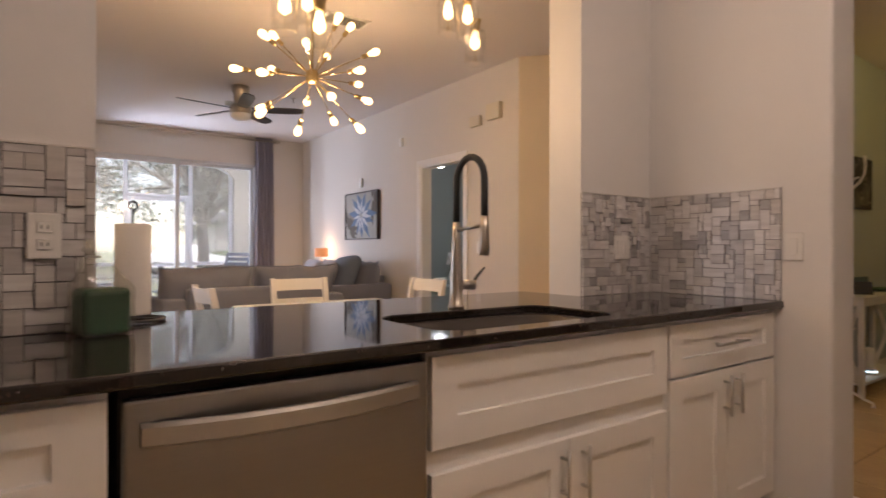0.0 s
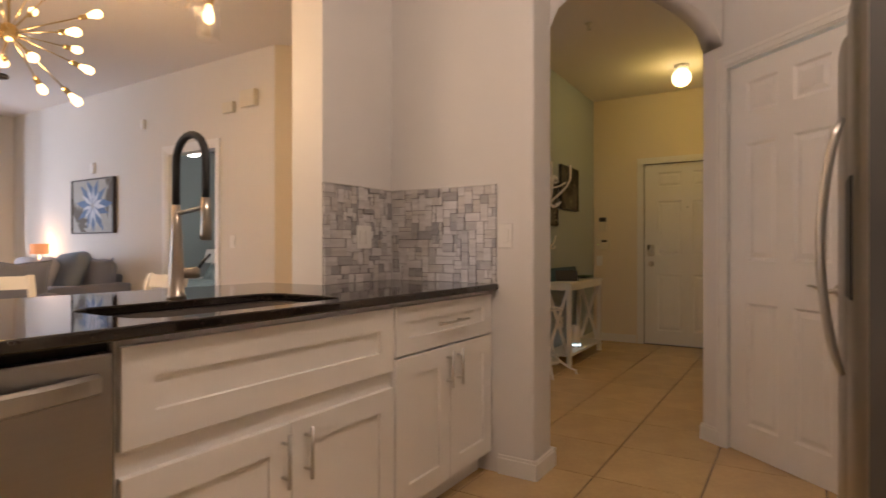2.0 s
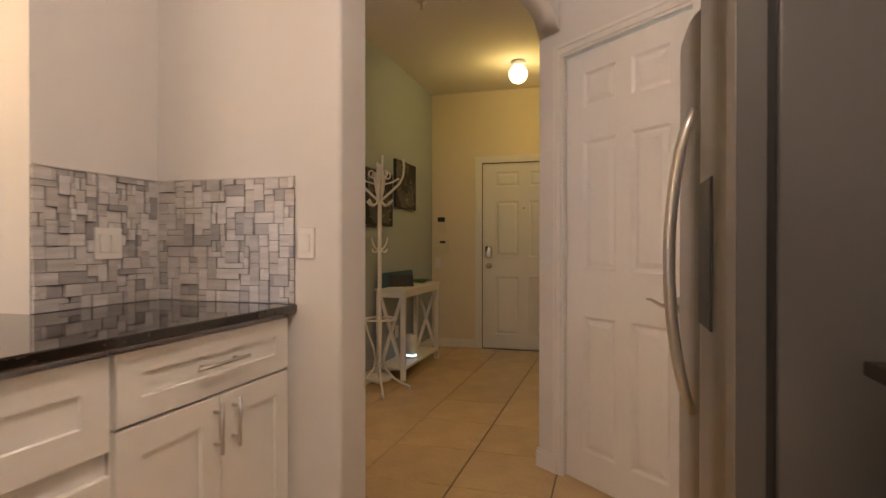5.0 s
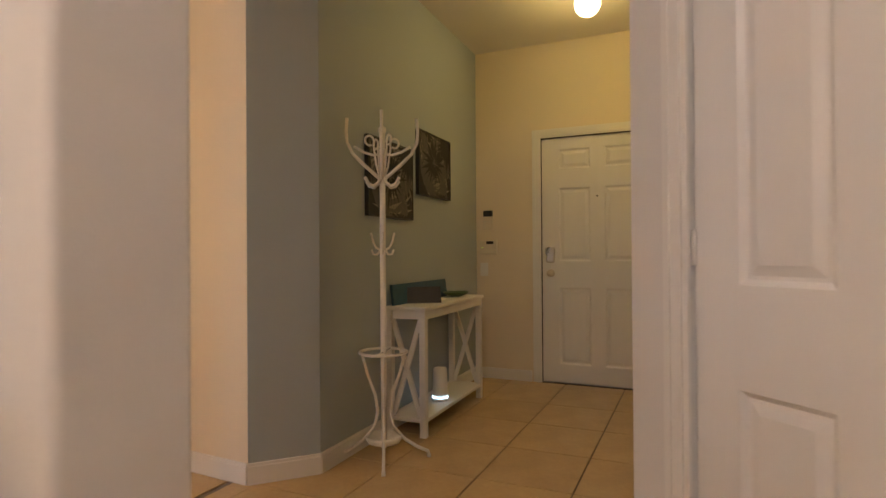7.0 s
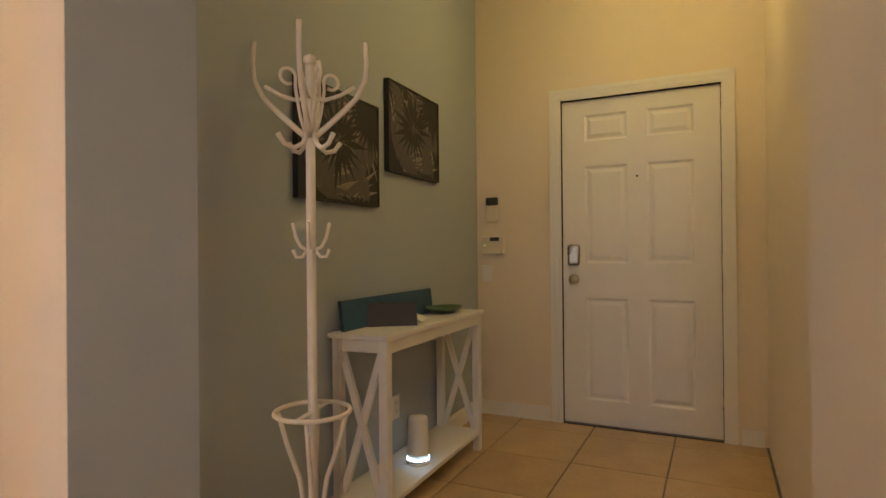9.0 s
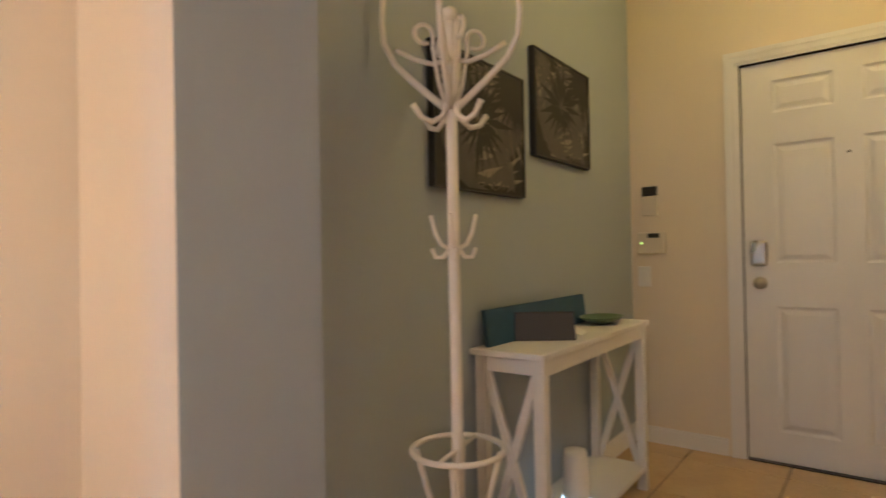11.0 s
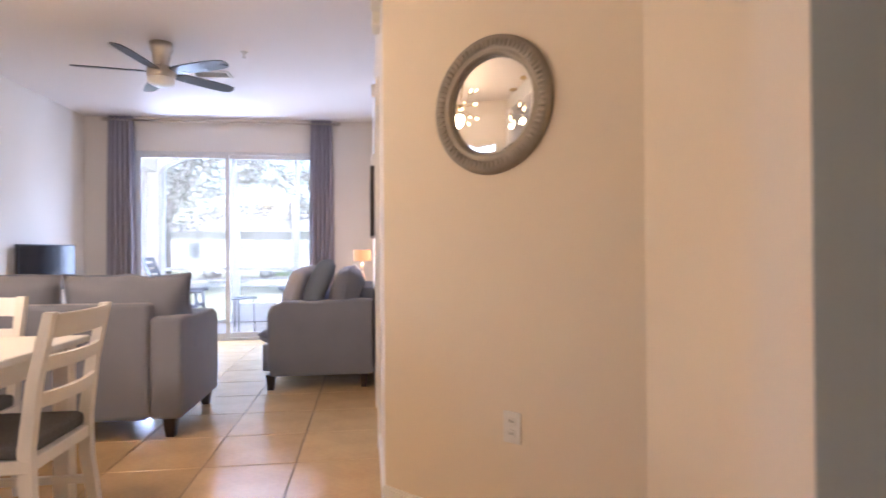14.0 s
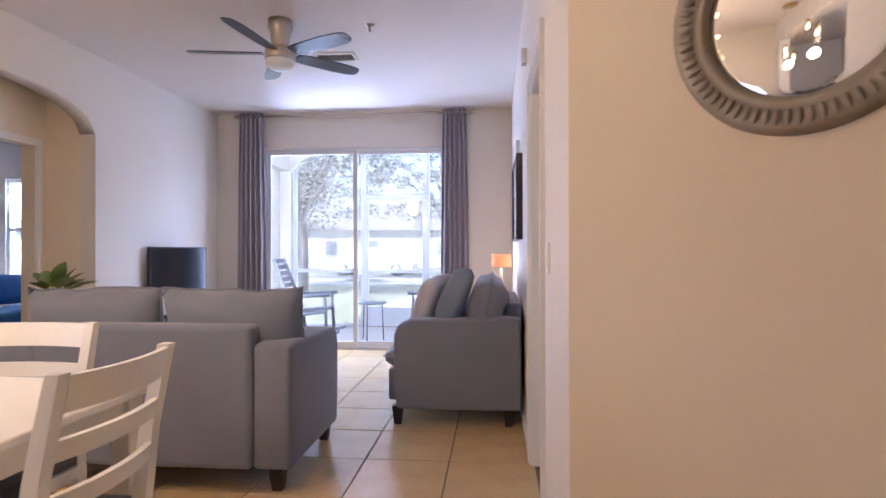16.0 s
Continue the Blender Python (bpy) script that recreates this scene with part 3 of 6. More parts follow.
def shaker(bm, x0, z0, x1, z1, y, t=0.020, fx=0.078, fz=0.076):
    """A shaker front facing -y, with its face at y: one board with a sunk panel and eased edges."""
    if z1 - z0 < 0.21:
        fz = 0.060
    g, e = 0.0022, 0.0018
    loop = lambda ix, iz, yy: [bm.verts.new(p) for p in ((x0 + ix, yy, z0 + iz), (x1 - ix, yy, z0 + iz), (x1 - ix, yy, z1 - iz), (x0 + ix, yy, z1 - iz))]
    loops = [loop(0, 0, y + t), loop(0, 0, y + e), loop(e, e, y), loop(fx, fz, y), loop(fx + g, fz + g, y + 0.010)]
    for q, r_ in zip(loops, loops[1:]):
        for i in range(4):
            bm.faces.new((q[i], q[(i + 1) % 4], r_[(i + 1) % 4], r_[i]))
    bm.faces.new(loops[0][::-1])
    bm.faces.new(loops[-1])
    return bm


def bar_handle(parent, x, z, length, upright, y):
    bm = nb()
    d = Vector((0, 0, 1)) if upright else Vector((1, 0, 0))
    c = Vector((x, y - 0.030, z))
    tube(bm, [c - d * length / 2, c + d * length / 2], 0.006, 12)
    for s in (-1, 1):
        q = c + d * s * length * 0.32
        tube(bm, [q, q + Vector((0, 0.031, 0))], 0.005, 8)
    return part("handle", bm, M_STEELH, parent, "brushed steel bar handle")


def base_cabinet(m, w, fronts, label, depth=0.58, top=0.884, sink=False):
    """Base unit facing -y in its own frame; fronts are (name, x0, z0, x1, z1, handle)."""
    c = thing("base_cabinet", m, label, "cabinet", "white shaker kitchen units")
    body = nb()
    if sink:
        box(body, 0.0, 0.021, 0.10, w, depth, 0.62)
        part("front_rail", box(nb(), 0.0, 0.021, 0.6202, w, 0.040, top), M_CAB, c)
        for sx in (0.0, w - 0.018):
            part("side_panel", box(nb(), sx, 0.0402, 0.6202, sx + 0.018, depth, top), M_CAB, c)
    else:
        box(body, 0.0, 0.021, 0.10, w, depth, top)
    part("plinth", box(nb(), 0.0, 0.075, 0.0, w, depth, 0.0998), M_CAB, c)
    part("body", body, M_CAB, c)
    for name, x0, z0, x1, z1, h in fronts:
        d = part(name, shaker(nb(), x0, z0, x1, z1, 0.0), M_CAB, c)
        if h:
            bar_handle(d, *h, 0.0)
    return c


CY = 1.83
base_cabinet(pose(1.287, CY, 0), 0.996, (
    ("drawer_front", 0.004, 0.634, 0.992, 0.866, None),
    ("door", 0.004, 0.105, 0.496, 0.574, (0.462, 0.474, 0.155, True)),
    ("door", 0.500, 0.105, 0.992, 0.574, (0.551, 0.474, 0.155, True))),
    "white shaker sink base unit with two doors under the worktop", sink=True)
base_cabinet(pose(2.292, CY, 0), 0.772, (
    ("drawer_front", 0.004, 0.680, 0.768, 0.866, (0.377, 0.776, 0.235, False)),
    ("door", 0.004, 0.105, 0.384, 0.670, (0.360, 0.575, 0.155, True)),
    ("door", 0.388, 0.105, 0.768, 0.670, (0.444, 0.575, 0.155, True))),
    "white shaker unit with one drawer over two doors")
for x in (-0.178, -0.978):
    base_cabinet(pose(x, CY, 0), 0.785, (
        ("drawer_front", 0.004, 0.680, 0.781, 0.866, (0.39, 0.776, 0.235, False)),
        ("door", 0.004, 0.105, 0.781, 0.670, (0.06, 0.575, 0.155, True))),
        "white shaker unit beside the dishwasher")
for x in (1.645, 0.84):
    base_cabinet(pose(x + 0.80, 0.172, 0, 0, 0, 180), 0.80, (
        ("drawer_front", 0.004, 0.680, 0.796, 0.866, (0.40, 0.765, 0.24, False)),
        ("door", 0.004, 0.105, 0.398, 0.672, (0.362, 0.565, 0.15, True)),
        ("door", 0.402, 0.105, 0.796, 0.672, (0.440, 0.565, 0.15, True))),
        "white shaker unit under the worktop beside the fridge")

# dishwasher
dw = thing("dishwasher", pose(0.620, CY, 0), "stainless steel dishwasher with a bowed bar handle", "dishwasher")
part("body", box(nb(), 0.004, 0.03, 0.10, 0.658, 0.57, 0.876), M_DARK, dw)
part("kick_plate", box(nb(), 0.01, 0.06, 0.0, 0.644, 0.08, 0.10), M_DARK, dw)
part("door_panel", box(nb(), 0.008, -0.004, 0.105, 0.654, 0.028, 0.860, 0.006, 2), M_STEEL, dw, "brushed stainless door")
hb = nb()
n = 20
rows = []
for i in range(n + 1):
    u = i / n
    x, yo = 0.035 + 0.585 * u, -0.014 - 0.045 * math.sin(math.pi * u) ** 0.8
    rows.append([hb.verts.new((x, yo, 0.776)), hb.verts.new((x, yo - 0.008, 0.782)), hb.verts.new((x, yo - 0.008, 0.813)), hb.verts.new((x, yo, 0.819)), hb.verts.new((x, yo + 0.012, 0.819)), hb.verts.new((x, yo + 0.012, 0.776))])
for q, s in zip(rows, rows[1:]):
    for k in range(6):
        hb.faces.new((q[k], q[(k + 1) % 6], s[(k + 1) % 6], s[k]))
hb.faces.new(rows[0])
hb.faces.new(rows[-1][::-1])
part("handle", hb, M_STEELH, dw, "bowed brushed steel handle")


def slab(name, outline, z0, z1, mat_, label, hole=None, bevel=0.006):
    bm = nb()
    loops = [outline] + ([hole] if hole else [])
    edges = []
    for lp in loops:
        vs = [bm.verts.new((x, y, z1)) for x, y in lp]
        edges += [bm.edges.new((vs[i], vs[(i + 1) % len(vs)])) for i in range(len(vs))]
    bmesh.ops.triangle_fill(bm, use_beauty=True, use_dissolve=False, edges=edges)
    ex = bmesh.ops.extrude_face_region(bm, geom=bm.faces[:])
    for v in ex["geom"]:
        if isinstance(v, bmesh.types.BMVert):
            v.co.z = z0
    bmesh.ops.recalc_face_normals(bm, faces=bm.faces)
    rim = [e for e in bm.edges if e.is_manifold and e.calc_face_angle(0) > 0.9 and abs(e.verts[0].co.z - e.verts[1].co.z) < 1e-4]
    bmesh.ops.bevel(bm, geom=rim, offset=bevel, segments=3, profile=0.5, affect='EDGES', clamp_overlap=True)
    return solid(name, bm, mat_, label, "worktop", kind="")


def rounded(x0, y0, x1, y1, r, n=6):
    pts = []
    for cx, cy, a in ((x1 - r, y1 - r, 0), (x0 + r, y1 - r, 90), (x0 + r, y0 + r, 180), (x1 - r, y0 + r, 270)):
        for i in range(n + 1):
            t = radians(a + 90 * i / n)
            pts.append((cx + r * math.cos(t), cy + r * math.sin(t)))
    return pts


HOLE = rounded(1.37, 1.885, 2.10, 2.285, 0.09)
slab("worktop", [(-1.0, 1.80), (3.074, 1.80), (3.074, 2.444), (2.544, 2.444), (2.544, 2.83), (0.636, 2.83), (0.636, 2.444), (-1.0, 2.444)],
     0.885, 0.915, M_GRANITE, "polished black granite worktop with a sink cut-out", HOLE)
slab("worktop", [(0.83, -0.444), (2.47, -0.444), (2.47, 0.202), (0.83, 0.202)], 0.885, 0.915, M_GRANITE, "polished black granite worktop beside the fridge")

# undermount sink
# the bowl's shade is put into the base colour, darker than plain steel
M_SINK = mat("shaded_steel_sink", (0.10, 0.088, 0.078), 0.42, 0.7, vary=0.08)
bm = nb()
rings = []
for g, z in ((0.006, 0.884), (-0.006, 0.884), (-0.012, 0.72), (-0.05, 0.70), (-0.20, 0.695)):
    rings.append([bm.verts.new((x, y, z)) for x, y in rounded(1.37 - g, 1.885 - g, 2.10 + g, 2.285 + g, max(0.09 + g, 0.02))])
for q, s in zip(rings, rings[1:]):
    for k in range(len(q)):
        bm.faces.new((q[k], q[(k + 1) % len(q)], s[(k + 1) % len(q)], s[k]))
bm.faces.new(rings[-1])
sink = thing("sink", pose(0, 0, 0), "steel undermount sink under the granite worktop", "sink")
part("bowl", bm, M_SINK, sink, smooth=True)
part("drain", lathe(nb(), [(0.045, 0.0), (0.045, 0.004), (0.03, 0.004), (0.026, 0.001), (0, 0.001)], (1.735, 2.085, 0.696)), M_NICKEL, sink)

# tap: tapered body, black hose arch, spray head held by an arm
tap = thing("kitchen_tap", pose(1.75, 2.345, 0.915), "tall pull-down kitchen tap with a black hose and nickel body", "tap")
part("body", lathe(nb(), [(0, 0), (0.030, 0), (0.030, 0.012), (0.026, 0.016), (0.024, 0.10), (0.016, 0.24), (0.013, 0.315), (0, 0.315)]), M_NICKEL, tap)
arc = [(0, 0, 0.31), (0, 0, 0.445)] + [(0, -0.08 + 0.08 * math.cos(radians(a)), 0.458 + 0.085 * math.sin(radians(a))) for a in range(15, 181, 15)] + [(0, -0.16, 0.38), (0, -0.16, 0.325)]
part("hose", tube(nb(), arc, 0.0125, 12), M_BLACK, tap, "black rubber hose arch")
part("spray_head", lathe(nb(), [(0, 0.195), (0.016, 0.195), (0.018, 0.215), (0.016, 0.28), (0.014, 0.332), (0, 0.332)], (0, -0.16, 0)), M_NICKEL, tap)
part("holder_arm", tube(nb(), [(0, 0, 0.285), (0, -0.145, 0.30)], 0.007), M_STEELH, tap)
lv = part("lever_valve", tube(nb(), [(0.015, 0, 0.085), (0.075, -0.01, 0.085)], [0.018, 0.02]), M_NICKEL, tap)
part("lever", tube(nb(), [(0.068, -0.01, 0.09), (0.085, -0.02, 0.12), (0.11, -0.03, 0.15)], [0.006, 0.006, 0.004]), M_BLACK, lv)

# fridge
fx0, fx1 = 2.560, 3.480
fr_ = thing("fridge", pose(0, 0, 0), "stainless side-by-side fridge with grey sides and bowed handles", "fridge")
part("body", box(nb(), fx0, -0.42, 0.02, fx1, 0.325, 1.805, 0.006), M_GREYSIDE, fr_, "dark grey textured case")
part("gasket", box(nb(), fx0 + 0.012, 0.325, 0.05, fx1 - 0.012, 0.345, 1.80), M_BLACK, fr_)


def bowed_door(x0, x1, z0, z1, y0, y1, bulge, skin=0.0):
    """A door bowed outwards over its width; with a skin, only the sheet over its front."""
    n = 16
    bow = lambda i: bulge * (1 - (2 * i / n - 1) ** 4)
    front = [(x0 + (x1 - x0) * i / n, y1 + bow(i) + skin) for i in range(n + 1)]
    back = [(x0 + (x1 - x0) * i / n, y1 + bow(i) + 0.0004) for i in range(n + 1)] if skin else [(x0, y0), (x1, y0)]
    return prism(nb(), (back + front[::-1]), z0, z1)


fxm = fx0 + 0.405
for x0, x1, hxp in ((fx0, fxm - 0.003, fxm - 0.035), (fxm + 0.003, fx1, fxm + 0.035)):
    d = part("door", bowed_door(x0, x1, 0.06, 1.826, 0.347, 0.405, 0.030), M_GREYSIDE, fr_, "bowed fridge door with dark edges")
    part("door_skin", bowed_door(x0 + 0.002, x1 - 0.002, 0.062, 1.824, 0.347, 0.405, 0.030, 0.004), M_STEEL, d, "bowed brushed stainless front")
    hp = [(hxp, 0.445, 0.66)] + [(hxp, 0.445 + 0.062 * math.sin(math.pi * i / 16) ** 0.7, 0.66 + 0.86 * i / 16) for i in range(1, 16)] + [(hxp, 0.445, 1.52)]
    part("handle", tube(nb(), hp, [0.010] + [0.014] * 15 + [0.010], 12), M_STEELH, d, "long bowed steel handle")
part("dispenser", box(nb(), fx0 + 0.10, 0.430, 0.93, fx0 + 0.29, 0.4435, 1.30, 0.004), M_BLACK, fr_, "black ice and water dispenser")
part("toe_grille", box(nb(), fx0 + 0.01, 0.26, 0.0, fx1 - 0.01, 0.34, 0.055), M_DARK, fr_)
for x in (fx0 + 0.05, fx1 - 0.05):
    part("hinge_cover", box(nb(), x - 0.03, 0.26, 1.805, x + 0.03, 0.345, 1.828, 0.006), M_GREYSIDE, fr_)

kl = thing("kitchen_ceiling_light", pose(1.55, 0.85, H), "round lit flush ceiling light", "ceiling light")
part("base", lathe(nb(), [(0, 0), (0.17, 0), (0.17, -0.03), (0, -0.03)], seg=32), M_PLASTIC, kl)
dsk = part("diffuser", lathe(nb(), [(0.165, -0.03), (0.165, -0.05), (0.12, -0.075), (0, -0.085)], seg=32), glow("lit_diffuser", (1.0, 0.86, 0.7), 2), kl)
dsk.visible_shadow = False

# things on the worktop
holder = thing("paper_towel_holder", pose(0.735, 2.60, 0.915), "wire stand with a fresh white paper towel roll", "paper towel")
part("base", tube(nb(), [(0.085 * math.cos(a), 0.085 * math.sin(a), 0.006) for a in [i * math.tau / 24 for i in range(25)]], 0.005, 8), M_BLACK, holder)
part("spindle", tube(nb(), [(0.085, 0, 0.006), (0, 0, 0.008), (0, 0, 0.33)] + [(0.012 * math.cos(a) - 0.0, 0, 0.345 + 0.012 * math.sin(a)) for a in [radians(270 + i * 30) for i in range(12)]], 0.0035, 8), M_BLACK, holder)
M_PAPER = mat("white_paper_towel", (0.80, 0.78, 0.74), 0.95, vary=0.03, scale=40, bump=0.5, bscale=200)
part("roll", lathe(nb(), [(0.018, 0.02), (0.047, 0.02), (0.049, 0.025), (0.049, 0.285), (0.047, 0.29), (0.018, 0.29)]), M_PAPER, holder, "white quilted paper roll")
M_BAG = thin_glass("clear_plastic_bag", (0.96, 0.96, 0.93), 0.10, 0.07)
M_SPONGE = mat("dark_green_packet", (0.006, 0.060, 0.022), 0.4, vary=0.15, scale=15)
pk = thing("wrapped_packet", pose(0.635, 2.345, 0.915, 0, 0, 20), "dark green packet in a clear plastic bag tied at the top", "packet")
part("packet", box(nb(), -0.056, -0.042, 0.0, 0.056, 0.042, 0.118, 0.016, 3), M_SPONGE, pk)
bm = nb()
lathe(bm, [(0.062, 0.001), (0.064, 0.03), (0.064, 0.07), (0.064, 0.115), (0.060, 0.130), (0.050, 0.148), (0.036, 0.165), (0.026, 0.182), (0.016, 0.196), (0.013, 0.212), (0.010, 0.228), (0.004, 0.240)], seg=40)
for v in bm.verts:
    r_ = max(1e-6, math.hypot(v.co.x, v.co.y))
    sq = (1 / max(abs(v.co.x), abs(v.co.y), 1e-6) * r_) ** 0.7
    k = 0.006 + 0.020 * max(0, v.co.z - 0.10) / 0.1
    w_ = Vector(v.co)
    v.co.x = v.co.x * sq + k * noise.noise(w_ * 46) - 0.25 * max(0, w_.z - 0.12)
    v.co.y = v.co.y * sq * 0.82 + k * noise.noise(w_ * 46 + Vector((5, 3, 1)))
    if w_.z > 0.01:
        v.co.z += 0.5 * k * noise.noise(w_ * 34 + Vector((1, 7, 2)))
part("bag", bm, M_BAG, pk, "clear crinkled plastic bag")
part("twist_tie", tube(nb(), [(0.015 * math.cos(i * 0.6) - 0.019, 0.015 * math.sin(i * 0.6), 0.196) for i in range(11)], 0.003, 6), M_PLASTIC, pk)


def wall_plate(m, kind, label):
    """Plate on a wall: x along it, z up, face towards -y."""
    w = 0.117 if kind == "double" else 0.072
    p = thing("outlet" if kind == "outlet" else "light_switch", m, label, "outlet" if kind == "outlet" else "switch")
    part("plate", box(nb(), -w / 2, -0.007, -0.058, w / 2, 0.0, 0.058, 0.003, 2), M_PLASTIC, p)
    if kind == "outlet":
        for z in (-0.022, 0.022):
            s = part("socket", box(nb(), -0.017, -0.010, z - 0.014, 0.017, -0.006, z + 0.014, 0.003, 2), M_PLASTIC, p)
            sl = nb()
            box(sl, -0.008, -0.0105, z - 0.004, -0.0055, -0.0095, z + 0.006)
            box(sl, 0.0055, -0.0105, z - 0.004, 0.008, -0.0095, z + 0.006)
            part("slots", sl, M_DARK, s)
    else:
        for x in ((-0.023, 0.023) if kind == "double" else (0,)):
            part("rocker", spread(box(nb(), -0.016, -0.011, -0.033, 0.016, -0.005, 0.033, 0.002, 2), Matrix.Translation((x, 0, 0))), M_PLASTIC, p)
    return p


wall_plate(pose(0.518, 2.437, 1.163), "outlet", "white double outlet on the marble backsplash")
wall_plate(pose(2.828, 2.437, 1.142), "double", "white two-gang switch on the marble backsplash")
wall_plate(pose(3.079, 1.761, 1.145, 0, 0, -90), "switch", "white rocker switch beside the backsplash")
DM = (Vector(C) - Vector(D)).normalized()
MA = math.degrees(math.atan2(DM.y, DM.x))
wall_plate(pose(4.415, 3.905, 0.465, 0, 0, MA), "outlet", "ivory outlet low on the angled wall")
wall_plate(pose(RW - 0.001, 4.93, 1.15, 0, 0, -90), "switch", "white switch beside the bedroom doorway")
wall_plate(pose(6.15, 2.613, 0.33), "outlet", "ivory outlet behind the console table")
wall_plate(pose(EX - 0.001, 2.567, 0.943, 0, 0, -90), "switch", "ivory switch beside the front door")

# ---- hall ----
M_IRON = mat("white_painted_iron", (0.74, 0.70, 0.64), 0.42, vary=0.06, scale=25, bump=0.15, bscale=60)
rack = thing("coat_rack", pose(5.258, 2.402, 0, 0, 0, 12), "white painted iron coat rack with curled hooks and umbrella ring", "coat rack")
part("pole", tube(nb(), [(0, 0, 0.06), (0, 0, 0.7), (0, 0, 1.2), (0, 0, 1.735)], 0.016, 12), M_IRON, rack)
part("finial", lathe(nb(), [(0, 0.0), (0.016, 0.0), (0.022, 0.012), (0.020, 0.03), (0, 0.042)], (0, 0, 1.730), 12), M_IRON, rack)
bend = lambda pts, a: [(r * math.cos(a), r * math.sin(a), z) for r, z in pts]
for k in range(4):
    a = k * math.pi / 2 + 0.3
    part("upper_hook", tube(nb(), bend([(0.016, 1.49), (0.05, 1.52), (0.10, 1.565), (0.155, 1.62), (0.185, 1.68), (0.19, 1.74), (0.185, 1.81)], a), [0.010, 0.010, 0.010, 0.009, 0.008, 0.008, 0.009], 8), M_IRON, rack)
    part("scroll", tube(nb(), bend([(0.018, 1.62), (0.05, 1.615), (0.10, 1.63), (0.15, 1.66)], a), 0.007, 8), M_IRON, rack)
    part("curl", tube(nb(), bend([(0.018, 1.50), (0.035, 1.56), (0.05, 1.65)] + [(0.075 + 0.026 * math.cos(radians(t)), 1.685 + 0.026 * math.sin(radians(t))) for t in range(180, -150, -30)], a + 0.5), 0.006, 8), M_IRON, rack)
    part("lower_hook", tube(nb(), bend([(0.016, 1.50), (0.03, 1.465), (0.065, 1.445), (0.10, 1.455), (0.125, 1.485)], a + math.pi / 4), [0.009, 0.008, 0.008, 0.008, 0.009], 8), M_IRON, rack)
    part("small_hook", tube(nb(), bend([(0.016, 1.11), (0.035, 1.12), (0.05, 1.15), (0.062, 1.20)], a), 0.006, 8), M_IRON, rack)
    part("small_hook", tube(nb(), bend([(0.016, 1.105), (0.03, 1.085), (0.05, 1.085), (0.06, 1.11)], a + 0.2), 0.006, 8), M_IRON, rack)
    part("leg", tube(nb(), bend([(0.115, 0.56), (0.085, 0.45), (0.045, 0.34), (0.032, 0.25), (0.05, 0.17), (0.11, 0.10), (0.18, 0.055), (0.235, 0.03), (0.24, 0.0)], a), [0.008, 0.008, 0.009, 0.009, 0.009, 0.009, 0.009, 0.009, 0.012], 8), M_IRON, rack)
part("umbrella_ring", tube(nb(), [(0.125 * math.cos(i * math.tau / 28), 0.125 * math.sin(i * math.tau / 28), 0.565) for i in range(29)], 0.008, 8), M_IRON, rack)
part("cross_bar", tube(nb(), [(-0.12, 0, 0.565), (0.12, 0, 0.565)], 0.006, 8), M_IRON, rack)
part("drip_tray", lathe(nb(), [(0, 0.09), (0.085, 0.09), (0.095, 0.105), (0.098, 0.125), (0.092, 0.125), (0.085, 0.105), (0, 0.10)]), M_IRON, rack)

console = thing("console_table", pose(5.605, 2.322, 0, 0, 0, 1.1), "white wooden console table with crossed side braces and a shelf", "console table")
cw, cd, ch = 1.065, 0.280, 0.772
part("tabletop", box(nb(), 0, 0, ch - 0.022, cw, cd, ch, 0.004), M_CHAIR, console)
part("apron", box(nb(), 0.03, 0.012, ch - 0.075, cw - 0.03, cd - 0.012, ch - 0.0225), M_CHAIR, console)
for x in (0.018, cw - 0.058):
    for y in (0.010, cd - 0.05):
        part("leg", box(nb(), x, y, 0, x + 0.04, y + 0.04, ch - 0.0225, 0.003, 1), M_CHAIR, console)
    for s in (0, 1):
        y0, y1 = (0.05, cd - 0.05) if s == 0 else (cd - 0.05, 0.05)
        q = nb()
        L = math.hypot(y1 - y0, 0.57)
        box(q, -0.010 + 0.004 * s, -L / 2, -0.014, 0.010 + 0.004 * s, L / 2, 0.014)
        spread(q, Matrix.Translation((x + 0.02, (y0 + y1) / 2, 0.405)) @ Matrix.Rotation(math.atan2(0.57, y1 - y0), 4, 'X'))
        part("brace", q, M_CHAIR, console)
part("shelf", box(nb(), 0.02, 0.012, 0.088, cw - 0.02, cd - 0.012, 0.110, 0.003), M_CHAIR, console)
M_BLUE = mat("dark_blue_painted_wood", (0.030, 0.085, 0.14), 0.55, vary=0.25, scale=20)
sign = thing("wooden_sign", pose(5.64, 2.545, 0.772, 0, 0, 1.1), "dark blue wooden sign leaning on the wall", "sign")
part("board", spread(box(nb(), 0, 0, 0, 0.84, 0.018, 0.128, 0.002), Matrix.Rotation(-0.12, 4, 'X')), M_BLUE, sign)
M_LAP = mat("dark_grey_cardboard", (0.045, 0.04, 0.042), 0.5, vary=0.08)
fold = thing("folded_card", pose(5.90, 2.475, 0.772, 0, 0, -54), "dark grey folded tent card standing on the console", "card")
part("cover", spread(box(nb(), -0.11, 0, 0, 0.11, 0.004, 0.108, 0.001, 1), Matrix.Translation((0, -0.035, 0.001)) @ Matrix.Rotation(radians(-20), 4, 'X')), M_LAP, fold)
part("back", spread(box(nb(), -0.11, -0.004, 0, 0.11, 0, 0.106, 0.001, 1), Matrix.Translation((0, 0.037, 0.001)) @ Matrix.Rotation(radians(19), 4, 'X')), M_LAP, fold)
card = thing("paper_card", pose(6.05, 2.40, 0.772, 0, 0, 12), "small white folded paper card", "card")
